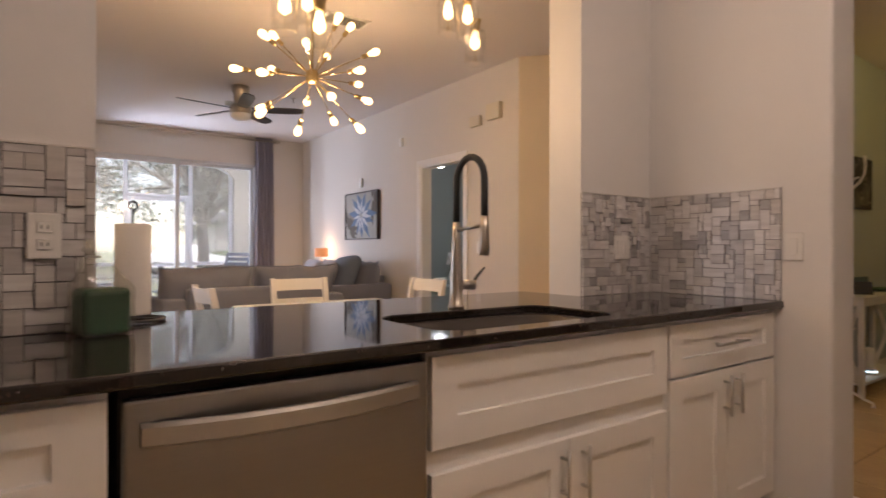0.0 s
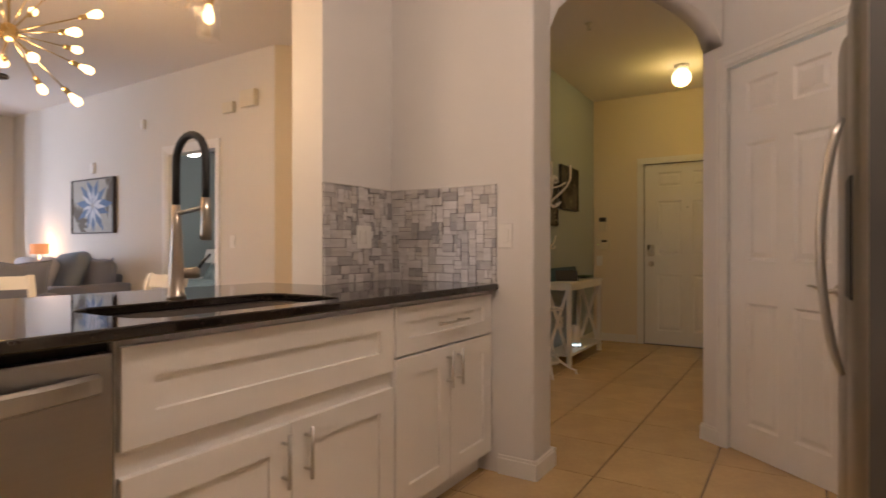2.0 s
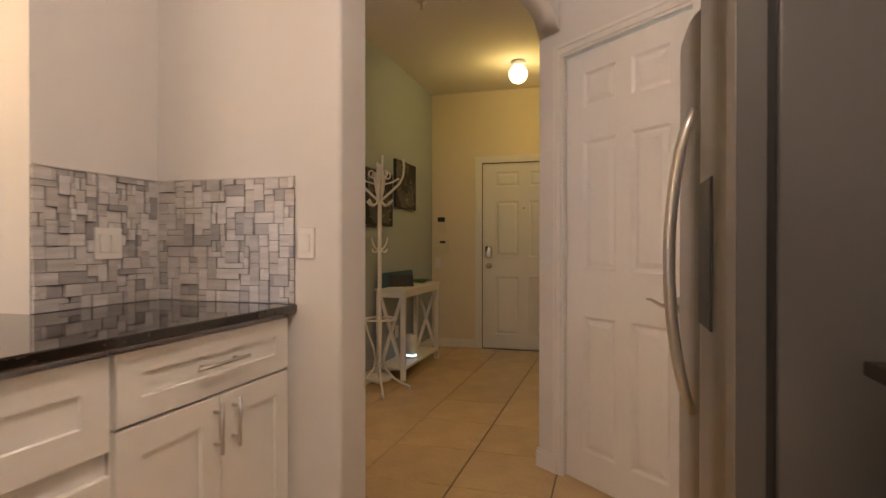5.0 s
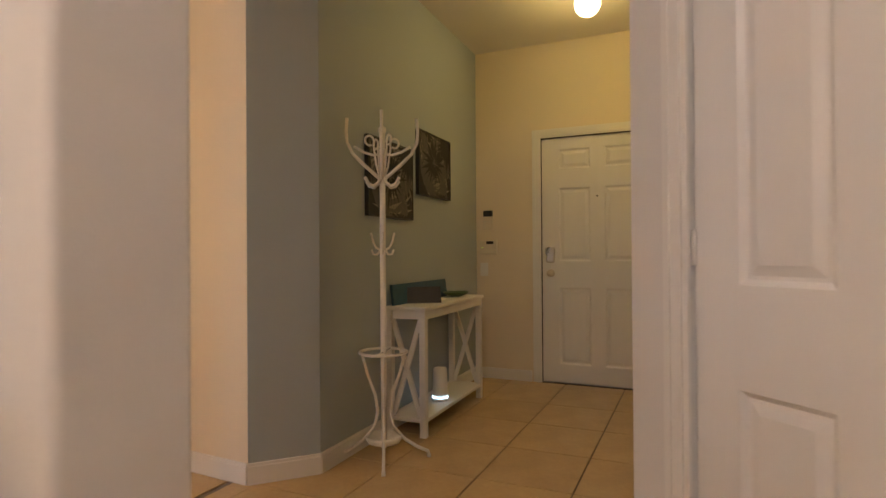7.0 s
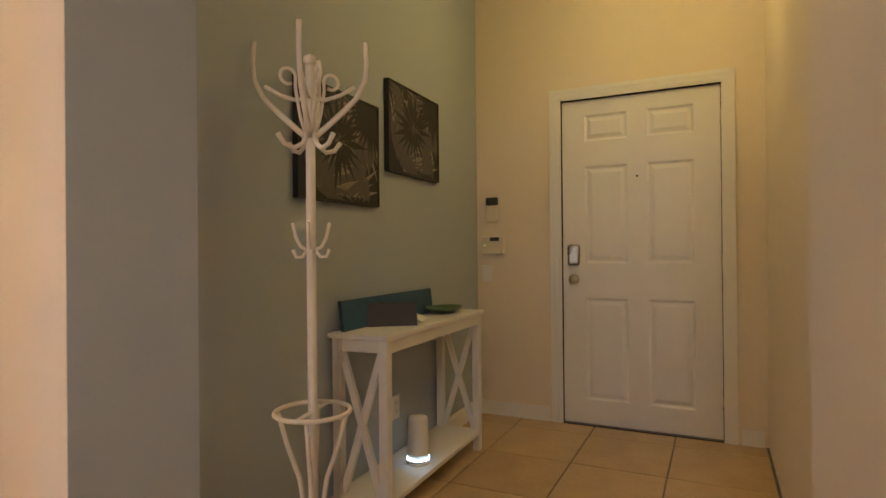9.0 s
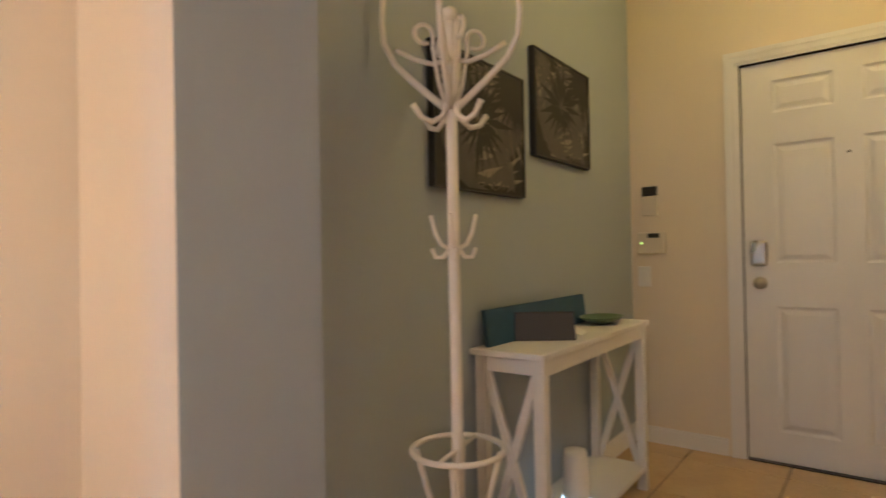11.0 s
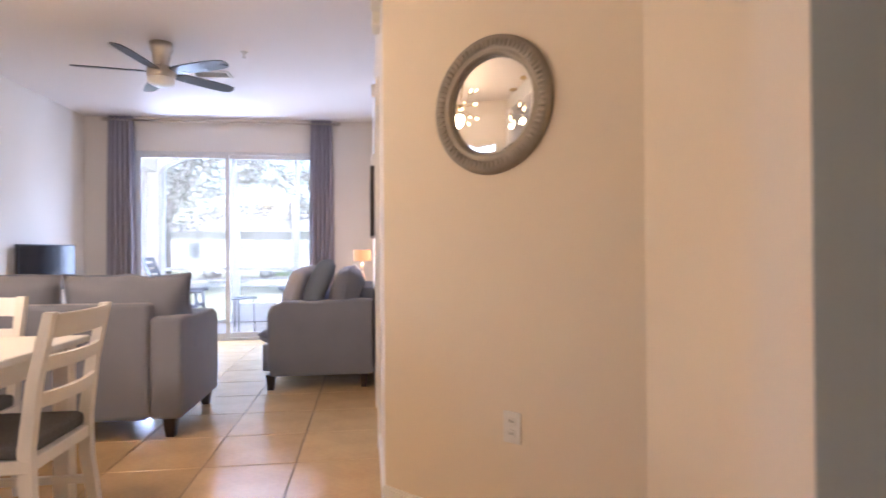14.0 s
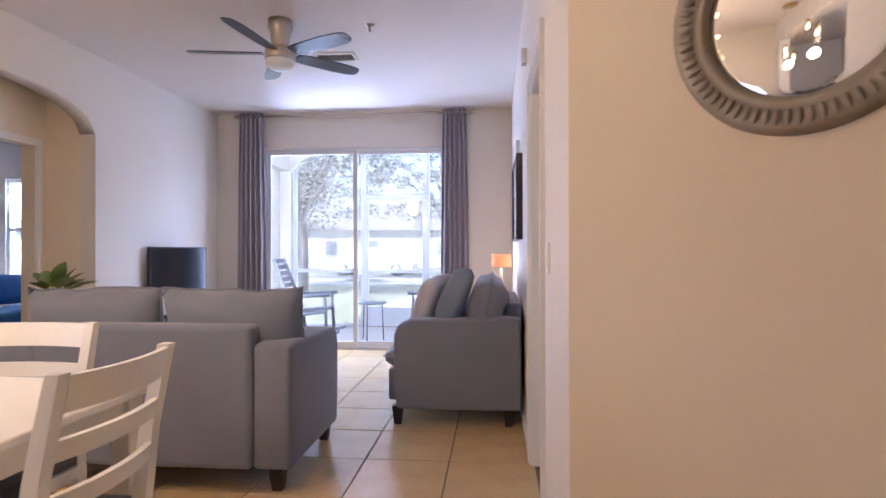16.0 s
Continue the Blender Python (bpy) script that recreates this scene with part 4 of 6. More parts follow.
part("sheet", spread(box(nb(), 0, 0, 0, 0.11, 0.09, 0.002), Matrix.Rotation(radians(24), 4, 'X')), M_PAPER, card)
M_LEAFP = mat("green_glazed_dish", (0.07, 0.13, 0.055), 0.3, vary=0.25, scale=14)
bm = lathe(nb(), [(0, 0.004), (0.05, 0.004), (0.10, 0.018), (0.125, 0.032), (0.128, 0.036), (0.12, 0.034), (0.09, 0.020), (0, 0.009)], seg=24)
for v in bm.verts:
    v.co.y *= 0.7
dish = thing("leaf_dish", pose(6.44, 2.475, 0.770), "green glazed leaf-shaped dish", "dish")
part("bowl", bm, M_LEAFP, dish, smooth=True)
spk = thing("mesh_router", pose(6.07, 2.44, 0.110), "white upright wifi router with a lit ring", "router")
part("body", lathe(nb(), [(0, 0.03), (0.050, 0.03), (0.052, 0.05), (0.046, 0.20), (0.042, 0.215), (0, 0.218)]), M_PLASTIC, spk)
part("foot", lathe(nb(), [(0, 0), (0.053, 0), (0.055, 0.02), (0, 0.02)]), M_PLASTIC, spk)
part("light_ring", lathe(nb(), [(0, 0.02), (0.0545, 0.02), (0.0545, 0.03), (0, 0.03)]), glow("router_light", (0.6, 0.85, 1.0), 0.9), spk, "pale blue lit ring")

M_CANVAS = mat("black_print_canvas", (0.022, 0.020, 0.020), 0.7, vary=0.3, scale=20)
M_CREAM = mat("cream_print", (0.27, 0.235, 0.19), 0.7, vary=0.25, scale=30)
M_GREYP = mat("grey_print", (0.10, 0.092, 0.085), 0.7, vary=0.3, scale=25)


def fronds(bm, w, h, centres, count, length, width, y, rnd):
    """Narrow leaf blades fanning out from centres, kept within the sheet."""
    for cx, cz, a0, a1 in centres:
        for i in range(count):
            a = radians(a0 + (a1 - a0) * i / (count - 1) + rnd.uniform(-3, 3))
            ln, d = length * rnd.uniform(0.7, 1.1), Vector((math.cos(a), math.sin(a)))
            n_ = Vector((-d.y, d.x))
            pts = [(0.06, 0), (0.45, width), (1.0, 0), (0.45, -width)]
            q = [Vector((cx, cz)) + d * ln * u + n_ * v * ln for u, v in pts]
            q = [Vector((min(max(p.x, 0.004), w - 0.004), min(max(p.y, 0.004), h - 0.004))) for p in q]
            if (q[2] - q[0]).length < 0.02:
                continue
            y -= 0.00002
            try:
                bm.faces.new([bm.verts.new((p.x, y, p.y)) for p in q])
            except ValueError:
                pass


def leaf_print(m, w, h, seed, label):
    rnd = random.Random(seed)
    p = thing("canvas_print", m, label, "wall art", "palm leaf prints in the hall")
    part("canvas", box(nb(), 0, -0.025, 0, w, 0, h, 0.002, 1), M_CANVAS, p)
    bm = nb()
    fronds(bm, w, h, ((w * 0.2, h * 0.35, -70, 120), (w * 0.75, h * 0.75, 100, 330), (w * 0.55, h * 0.05, 10, 170)), 17, 0.30, 0.05, -0.0262, rnd)
    part("pale_leaves", bm, M_CREAM, p)
    bm = nb()
    fronds(bm, w, h, ((w * 0.85, h * 0.3, 60, 270), (w * 0.3, h * 0.85, 150, 380), (w * 0.15, h * 0.1, -20, 110)), 19, 0.27, 0.06, -0.0275, rnd)
    part("grey_leaves", bm, M_GREYP, p)
    bm = nb()
    fronds(bm, w, h, ((w * 0.45, h * 0.55, 0, 340), (w * 0.9, h * 0.95, 180, 300)), 22, 0.22, 0.07, -0.0288, rnd)
    part("black_leaves", bm, M_CANVAS, p)
    ed = nb()
    for a in ((-0.006, -0.030, -0.006, 0, 0, h + 0.006), (w, -0.030, -0.006, w + 0.006, 0, h + 0.006), (0, -0.030, -0.006, w, 0, 0), (0, -0.030, h, w, 0, h + 0.006)):
        box(ed, *a)
    part("frame", ed, M_BLACK, p, "thin black frame")
    return p


leaf_print(pose(5.405, 2.604, 1.313, 0, 0, 1.1), 0.570, 0.455, 3, "dark palm leaf print on canvas in the hall")
leaf_print(pose(6.080, 2.617, 1.497, 0, 0, 1.1), 0.555, 0.438, 8, "dark palm leaf print hung higher near the door")

kp = thing("alarm_keypad", pose(EX, 2.527, 1.36, 0, 0, -90), "ivory alarm keypad with a dark display", "keypad")
part("body", box(nb(), -0.045, -0.022, -0.07, 0.045, 0, 0.04, 0.004), M_IVORY, kp)
part("display", box(nb(), -0.04, -0.025, 0.045, 0.04, 0, 0.095, 0.003), M_BLACK, kp)
th = thing("thermostat", pose(EX, 2.523, 1.135, 0, 0, -90), "ivory thermostat box with a small lit mark", "thermostat")
part("body", box(nb(), -0.075, -0.028, -0.06, 0.08, 0, 0.06, 0.005), M_IVORY, th)
part("display", box(nb(), -0.015, -0.030, 0.028, 0.05, -0.027, 0.053), M_BLACK, th)
part("status_light", box(nb(), -0.06, -0.0295, -0.004, -0.045, -0.027, 0.002), glow("green_led", (0.6, 1.0, 0.2), 0.5), th)

hl = thing("ceiling_globe", pose(6.40, 1.51, H), "lit opal glass globe on a white ceiling base", "ceiling light")
part("base", lathe(nb(), [(0.065, 0), (0.068, -0.02), (0.05, -0.045), (0, -0.045)]), M_PLASTIC, hl)
gl = part("globe", lathe(nb(), [(0.04, -0.045)] + [(0.085 * math.sin(radians(a)), -0.122 + 0.085 * math.cos(radians(a))) for a in range(30, 181, 10)]), M_GLOBE, hl, "glowing opal globe")
gl.visible_shadow = False


def sprinkler(x, y):
    s = thing("sprinkler_head", pose(x, y, H), "small chrome fire sprinkler on the ceiling", "sprinkler")
    part("flange", lathe(nb(), [(0.035, 0), (0.03, -0.006), (0.01, -0.010), (0.01, -0.045), (0, -0.045)], seg=14), M_STEELH, s)
    part("deflector", lathe(nb(), [(0, -0.05), (0.016, -0.05), (0.016, -0.053), (0, -0.053)], seg=12), M_STEELH, s)


sprinkler(4.95, 1.95)
sprinkler(2.85, 6.9)

# ---- mirror on the angled wall ----
mc = Vector(D).lerp(Vector(C), 0.50)
mir = thing("round_mirror", pose(mc.x, mc.y, 1.66, 0, 0, MA), "round mirror in a beaded pewter frame", "mirror")
R = 0.196
face = lathe(nb(), [(0, -0.004), (R - 0.028, -0.004), (R - 0.012, 0.0)], seg=64)
part("glass", spread(face, Matrix.Rotation(radians(90), 4, 'X') @ Matrix.Scale(-1, 4, (0, 0, 1))), M_MIRROR, mir, "bevelled mirror glass")
ring = lathe(nb(), [(R - 0.012, 0.002), (R - 0.008, 0.018), (R + 0.004, 0.022), (R + 0.012, 0.016), (R + 0.018, 0.024), (R + 0.048, 0.026), (R + 0.062, 0.018), (R + 0.066, 0.0)], seg=72)
part("frame", spread(ring, Matrix.Rotation(radians(90), 4, 'X')), M_MFRAME, mir, "pewter frame")
bead = lathe(nb(), [(0.013 * math.sin(radians(a)), 0.013 * math.cos(radians(a))) for a in range(0, 181, 30)], seg=8)
bead_me = mesh_of(bead, "bead", M_MFRAME)
for i in range(72):
    o = new("bead", bead_me)
    o.parent = mir
    a = i * math.tau / 72
    o.location = ((R + 0.033) * math.cos(a), -0.024, (R + 0.033) * math.sin(a))
    o.scale = (1.35, 0.7, 0.55)
    o.rotation_euler = (0, -a, 0)

# ---- dining ----


def dining_chair(m):
    c = thing("dining_chair", m, "white wooden ladder-back chair with a woven dark seat pad", "chair", "chairs round the dining table")
    w, d, sh = 0.44, 0.42, 0.455
    part("seat_frame", box(nb(), -w / 2, -d / 2, sh - 0.075, w / 2, d / 2, sh - 0.03, 0.004), M_CHAIR, c)
    part("seat_pad", box(nb(), -w / 2 + 0.005, -d / 2 - 0.01, sh - 0.030, w / 2 - 0.005, d / 2 - 0.02, sh + 0.025, 0.018, 3), M_SEAT, c, "black and white woven seat pad")
    for x in (-w / 2 + 0.02, w / 2 - 0.02):
        part("leg", tube(nb(), [(x, -d / 2 + 0.02, 0), (x, -d / 2 + 0.02, sh - 0.075)], [0.020, 0.027], 4), M_CHAIR, c)
        q = nb()
        rows = []
        for y, z, t in ((d / 2 + 0.03, 0, 0.018), (d / 2 - 0.015, 0.30, 0.021), (d / 2 - 0.02, sh, 0.022), (d / 2 + 0.005, 0.68, 0.020), (d / 2 + 0.055, 0.915, 0.016)):
            rows.append([q.verts.new((x + sx * 0.018, y + sy * t, z)) for sx, sy in ((-1, -1), (1, -1), (1, 1), (-1, 1))])
        for a, b in zip(rows, rows[1:]):
            for k in range(4):
                q.faces.new((a[k], a[(k + 1) % 4], b[(k + 1) % 4], b[k]))
        q.faces.new(rows[0][::-1])
        q.faces.new(rows[-1])
        part("post", q, M_CHAIR, c)
    for z0, z1, y in ((0.825, 0.908, d / 2 + 0.045), (0.715, 0.765, d / 2 + 0.022), (0.59, 0.64, d / 2 + 0.003)):
        q = nb()
        rows = []
        n = 10
        for i in range(n + 1):
            u = -1 + 2 * i / n
            yy = y + 0.028 * (1 - u * u)
            x = u * (w / 2 - 0.037)
            lean = 0.018
            rows.append([q.verts.new((x, yy - 0.009, z0)), q.verts.new((x, yy + 0.009, z0)), q.verts.new((x, yy + 0.009 + lean * (z1 - z0) / 0.08, z1)), q.verts.new((x, yy - 0.009 + lean * (z1 - z0) / 0.08, z1))])
        for a, b in zip(rows, rows[1:]):
            for k in range(4):
                q.faces.new((a[k], a[(k + 1) % 4], b[(k + 1) % 4], b[k]))
        q.faces.new(rows[0][::-1])
        q.faces.new(rows[-1])
        part("back_slat", q, M_CHAIR, c)
    for x in (-w / 2 + 0.02, w / 2 - 0.02):
        part("stretcher", box(nb(), x - 0.009, -d / 2 + 0.04, 0.19, x + 0.009, d / 2 - 0.02, 0.22), M_CHAIR, c)
    return c


TX0, TX1, TY0, TY1 = 1.56, 2.66, 3.78, 4.60
tab = thing("dining_table", pose(0, 0, 0), "white painted wooden dining table with square legs", "table")
part("tabletop", box(nb(), TX0, TY0, 0.722, TX1, TY1, 0.75, 0.006, 2), M_CHAIR, tab)
part("apron", box(nb(), TX0 + 0.06, TY0 + 0.06, 0.635, TX1 - 0.06, TY1 - 0.06, 0.7215), M_CHAIR, tab)
for x in (TX0 + 0.04, TX1 - 0.105):
    for y in (TY0 + 0.04, TY1 - 0.105):
        part("leg", box(nb(), x, y, 0, x + 0.065, y + 0.065, 0.7215, 0.004, 1), M_CHAIR, tab)
ch0 = dining_chair(pose(2.57, 4.14, 0, 0, 0, -90))
copy_thing(ch0, pose(1.535, 4.14, 0, 0, 0, 90))
copy_thing(ch0, pose(2.09, 4.50, 0, 0, 0, 0))

# ---- lamps over dining table and bar ----


def bulb_parts(parent, tip, direction, first=None):
    """A socket and pear-shaped bulb at the end of an arm; returns the parts."""
    rot = Vector((0, 0, 1)).rotation_difference(direction).to_matrix().to_4x4()
    m = Matrix.Translation(tip) @ rot
    s = part("socket", lathe(nb(), [(0, -0.005), (0.013, 0), (0.016, 0.012), (0.015, 0.045), (0, 0.045)], seg=12), M_BRASS, parent, "brass bulb socket")
    s.matrix_local = m
    b = part("bulb", lathe(nb(), [(0, 0.045), (0.012, 0.046), (0.016, 0.060), (0.024, 0.085), (0.026, 0.100), (0.020, 0.120), (0, 0.130)], seg=14), M_BULB, parent, "glowing filament bulb")
    b.matrix_local = m
    b.visible_shadow = False


chn = thing("sputnik_chandelier", pose(2.0, 4.3, 2.29), "brass starburst chandelier with bare glowing bulbs", "chandelier")
part("hub", lathe(nb(), [(0, 0.05), (0.03, 0.045), (0.045, 0.02), (0.045, -0.02), (0.03, -0.045), (0, -0.05)], seg=18), M_BRASS, chn)
part("stem", tube(nb(), [(0, 0, 0.04), (0, 0, H - 2.29 - 0.02)], 0.008), M_BRASS, chn)
part("canopy", lathe(nb(), [(0, H - 2.29 - 0.03), (0.05, H - 2.29 - 0.025), (0.062, H - 2.29), (0, H - 2.29)]), M_BRASS, chn)
gold = math.pi * (3 - math.sqrt(5))
for i in range(20):
    z = 0.86 - 1.72 * (i + 0.5) / 20
    r = math.sqrt(1 - z * z)
    d = Vector((r * math.cos(gold * i), r * math.sin(gold * i), z))
    L = (0.40, 0.31, 0.36)[i % 3]
    part("arm", tube(nb(), [d * 0.03, d * L], 0.0038, 8), M_BRASS, chn)
    bulb_parts(chn, d * L, d)


def pendant_cluster(x, y, seed, lower):
    rnd = random.Random(seed)
    p = thing("pendant_cluster", pose(x, y, H), "three clear jar pendants with lit bulbs on one brass canopy", "pendant light", "jar pendants over the bar")
    part("canopy", lathe(nb(), [(0, -0.028), (0.11, -0.026), (0.118, -0.015), (0.12, 0), (0, 0)], seg=28), M_BRASS, p)
    for k, drop in enumerate((0.70 + lower, 0.76 + lower, 0.83 + lower)):
        a = k * math.tau / 3 + seed
        px, py = 0.075 * math.cos(a), 0.075 * math.sin(a)
        part("cord", tube(nb(), [(px, py, -0.02), (px, py, -drop + 0.14)], 0.003, 6), M_PLASTIC, p)
        s = part("socket", lathe(nb(), [(0, 0.0), (0.022, 0.0), (0.024, 0.03), (0.03, 0.05), (0, 0.05)], (px, py, -drop + 0.10), 14), M_BRASS, p)
        jar = part("jar", lathe(nb(), [(0.030, 0.105), (0.046, 0.095), (0.050, 0.08), (0.050, -0.055), (0.046, -0.06), (0.046, 0.078), (0.042, 0.09), (0.027, 0.10)], (px, py, -drop), 24), M_GLASS, p, "clear glass jar shade")
        jar.visible_shadow = False
        b = part("bulb", lathe(nb(), [(0, 0.10), (0.012, 0.095), (0.018, 0.07), (0.024, 0.045), (0.022, 0.025), (0, 0.008)], (px, py, -drop), 14), M_BULB, p)
        b.visible_shadow = False
    return p


pendant_cluster(1.33, 2.76, 1, 0.08)
pendant_cluster(2.10, 2.76, 2.2, -0.05)

# ---- ceiling fan ----
fan = thing("ceiling_fan", pose(2.225, 6.765, H - 0.04), "brushed nickel ceiling fan with dark blades and frosted light", "ceiling fan")
part("mount", lathe(nb(), [(0, 0.04), (0.085, 0.04), (0.088, -0.02), (0.070, -0.055), (0.072, -0.075), (0.06, -0.14), (0.062, -0.155), (0, -0.155)]), M_NICKEL, fan)
part("motor", lathe(nb(), [(0, -0.155), (0.09, -0.158), (0.108, -0.175), (0.110, -0.235), (0.102, -0.25), (0, -0.25)]), M_NICKEL, fan, "brushed nickel motor housing")
part("light_bowl", lathe(nb(), [(0.102, -0.25), (0.104, -0.265), (0.095, -0.295), (0.06, -0.315), (0, -0.322)]), M_FROST, fan, "frosted light bowl")
for k in range(5):
    a = radians(k * 72 + 45.5)
    q = nb()
    rows = []
    for r, w in ((0.12, 0.045), (0.20, 0.058), (0.45, 0.066), (0.58, 0.060), (0.635, 0.045), (0.65, 0.02)):
        rows.append([q.verts.new((r, -w, -0.205 + w * 0.22)), q.verts.new((r, w, -0.205 - w * 0.22)), q.verts.new((r, w, -0.197 - w * 0.22)), q.verts.new((r, -w, -0.197 + w * 0.22))])
    for s, t in zip(rows, rows[1:]):
        for j in range(4):
            q.faces.new((s[j], s[(j + 1) % 4], t[(j + 1) % 4], t[j]))
    q.faces.new(rows[0][::-1])
    q.faces.new(rows[-1])
    part("blade", spread(q, Matrix.Rotation(a, 4, 'Z')), M_BLADE, fan)

vent = thing("ceiling_vent", pose(2.42, 7.54, H), "white louvred air vent in the ceiling", "vent")
vf = nb()
for a in ((-0.17, -0.10, 0.17, -0.08), (-0.17, 0.08, 0.17, 0.10), (-0.17, -0.08, -0.15, 0.08), (0.15, -0.08, 0.17, 0.08)):
    box(vf, a[0], a[1], -0.012, a[2], a[3], 0)
part("frame", vf, M_PLASTIC, vent)
# dark sheet stands for the shade behind the slats
part("backing", box(nb(), -0.15, -0.08, -0.004, 0.15, 0.08, -0.001), M_DARK, vent)
for i in range(7):
    part("slat", spread(box(nb(), -0.15, -0.008, -0.001, 0.15, 0.008, 0.001), Matrix.Translation((0, -0.068 + i * 0.0226, -0.009)) @ Matrix.Rotation(0.6, 4, 'X')), M_PLASTIC, vent)
vent2 = copy_thing(vent, pose(2.36, 4.55, H))


# ---- living room ----
def cushion(w, d, h, puff=0.05, n=10):
    """A soft box, fuller at its middle, sitting on z = 0."""
    bm = nb()
    bmesh.ops.create_grid(bm, x_segments=n, y_segments=n, size=0.5)
    top = [v for v in bm.verts]
    ex = bmesh.ops.extrude_face_region(bm, geom=bm.faces[:])
    vs = [v for v in ex["geom"] if isinstance(v, bmesh.types.BMVert)]
    for v in bm.verts:
        up_ = v in vs
        u, t = abs(v.co.x) * 2, abs(v.co.y) * 2
        f = (1 - u ** 4) * (1 - t ** 4)
        k = 1 - 0.035 * (max(u, t) ** 8)
        edge = 1 - 0.12 * (u * t) ** 6
        v.co = Vector((v.co.x * w * k * edge, v.co.y * d * k * edge, (h / 2 + (0.30 * h + puff * f) * (1 if f > 0 else 0.45)) if up_ else (h / 2 - (0.30 * h + puff * 0.5 * f) * (1 if f > 0 else 0.45))))
    lo = min(v.co.z for v in bm.verts)
    for v in bm.verts:
        v.co.z -= lo
        v.co += 0.006 * noise.noise_vector(v.co * 5)
    return bm


def piping(w, d, h, r=0.005):
    pts = rounded(-w / 2, -d / 2, w / 2, d / 2, 0.05)
    return tube(nb(), [(x, y, h) for x, y in pts] + [(pts[0][0], pts[0][1], h)], r, 6)


def puffed(w, d, h, seed=0, n=16, k=12):
    """A stuffed back cushion, full in the middle, pinched at its corners, lying on z = 0."""
    bm = nb()
    rows = {}
    for side in (1, -1):
        for i in range(n + 1):
            for j in range(k + 1):
                u, v = -1 + 2 * i / n, -1 + 2 * j / k
                rim = i in (0, n) or j in (0, k)
                if rim and side < 0:
                    rows[side, i, j] = rows[1, i, j]
                    continue
                full = ((1 - abs(u) ** 3.2) * (1 - abs(v) ** 3.2)) ** 0.42
                x = u * w / 2 * (1 - 0.035 * (1 - v * v)) + 0.008 * noise.noise(Vector((u * 2, v * 3, seed)))
                y = v * d / 2 * (1 - 0.045 * (1 - u * u)) + 0.022 * noise.noise(Vector((u * 2.6, v * 2, seed + 7)))
                z = h / 2 + side * h / 2 * full * (1 + 0.26 * noise.noise(Vector((u * 1.7, v * 1.7, seed + 3 * side))))
                rows[side, i, j] = bm.verts.new((x, y, z))
    for side in (1, -1):
        for i in range(n):
            for j in range(k):
                q = [rows[side, i, j], rows[side, i + 1, j], rows[side, i + 1, j + 1], rows[side, i, j + 1]]
                bm.faces.new(q if side > 0 else q[::-1]).smooth = True
    edge = [(i, 0) for i in range(n)] + [(n, j) for j in range(k)] + [(i, k) for i in range(n, 0, -1)] + [(0, j) for j in range(k, 0, -1)]
    line = [rows[1, i, j].co.copy() for i, j in edge]
    return bm, line + line[:1]


def sofa(m, width, label, pillows=()):
    """Sofa facing -y; back at y = depth; x from 0."""
    s = thing("sofa", m, label, "sofa", "grey living room sofas")
    dp, aw, ah, bh = 0.93, 0.185, 0.73, 0.815
    part("base", box(nb(), aw + 0.002, 0.0, 0.13, width - aw - 0.002, dp - 0.15, 0.355, 0.02, 3), M_SOFA, s)
    part("back_frame", spread(box(nb(), aw + 0.002, dp - 0.145, 0.12, width - aw - 0.002, dp, bh, 0.028, 3), Matrix.Identity(4)), M_SOFA, s)
    for x in (0, width - aw):
        prof = [(0.09, 0.12), (0.07, 0.30), (0.07, 0.62), (0.10, 0.685), (0.19, 0.72), (0.45, 0.715), (0.78, 0.735), (0.915, 0.725), (0.915, 0.12)]
        q = nb()
        a = [q.verts.new((x, y, z)) for y, z in prof]
        b = [q.verts.new((x + aw, y, z)) for y, z in prof]
        q.faces.new(a)
        q.faces.new(b[::-1])
        for i in range(len(prof)):
            j = (i + 1) % len(prof)
            q.faces.new((a[i], b[i], b[j], a[j]))
        bmesh.ops.recalc_face_normals(q, faces=q.faces)
        bmesh.ops.bevel(q, geom=[e for e in q.edges], offset=0.022, segments=3, profile=0.5, affect='EDGES', clamp_overlap=True)
        part("arm", q, M_SOFA, s, smooth=True)
    cw_ = (width - 2 * aw) / 2
    for i in range(2):
        cx = aw + cw_ * (i + 0.5)
        c = part("seat_cushion", spread(cushion(cw_ - 0.008, 0.80, 0.15, 0.03), Matrix.Translation((cx, 0.34, 0.35))), M_SOFA, s, smooth=True)
        part("piping", spread(piping((cw_ - 0.008) * 0.965, 0.80 * 0.965, 0.0), Matrix.Translation((cx, 0.34, 0.43))), M_SOFA, c)
        bw = width / 2 - 0.004
        bx = width / 2 + (i - 0.5) * (width / 2)
        bk = Matrix.Translation((bx, 0.655, 0.545)) @ Matrix.Rotation(radians(80), 4, 'X') @ Matrix.Translation((0, 0.21, -0.13))
        cb_, line = puffed(bw, 0.47, 0.27, seed=i * 5 + width)
        c = part("back_cushion", spread(cb_, bk), M_SOFA, s, smooth=True)
        part("piping", spread(tube(nb(), line, 0.0065, 6), bk), M_SOFA, c)
    for x in (0.05, width - 0.13):
        for y in (0.05, dp - 0.13):
            q = nb()
            lo = [(x + 0.012, y + 0.012), (x + 0.06, y + 0.012), (x + 0.06, y + 0.06), (x + 0.012, y + 0.06)]
            hi = [(x, y), (x + 0.075, y), (x + 0.075, y + 0.075), (x, y + 0.075)]
            a = [q.verts.new((*p, 0)) for p in lo]
            b = [q.verts.new((*p, 0.125)) for p in hi]
            q.faces.new(a[::-1])
            q.faces.new(b)
            for i in range(4):
                q.faces.new((a[i], a[(i + 1) % 4], b[(i + 1) % 4], b[i]))
            part("foot", q, M_WOOD, s, "dark tapered wooden foot")
    return s


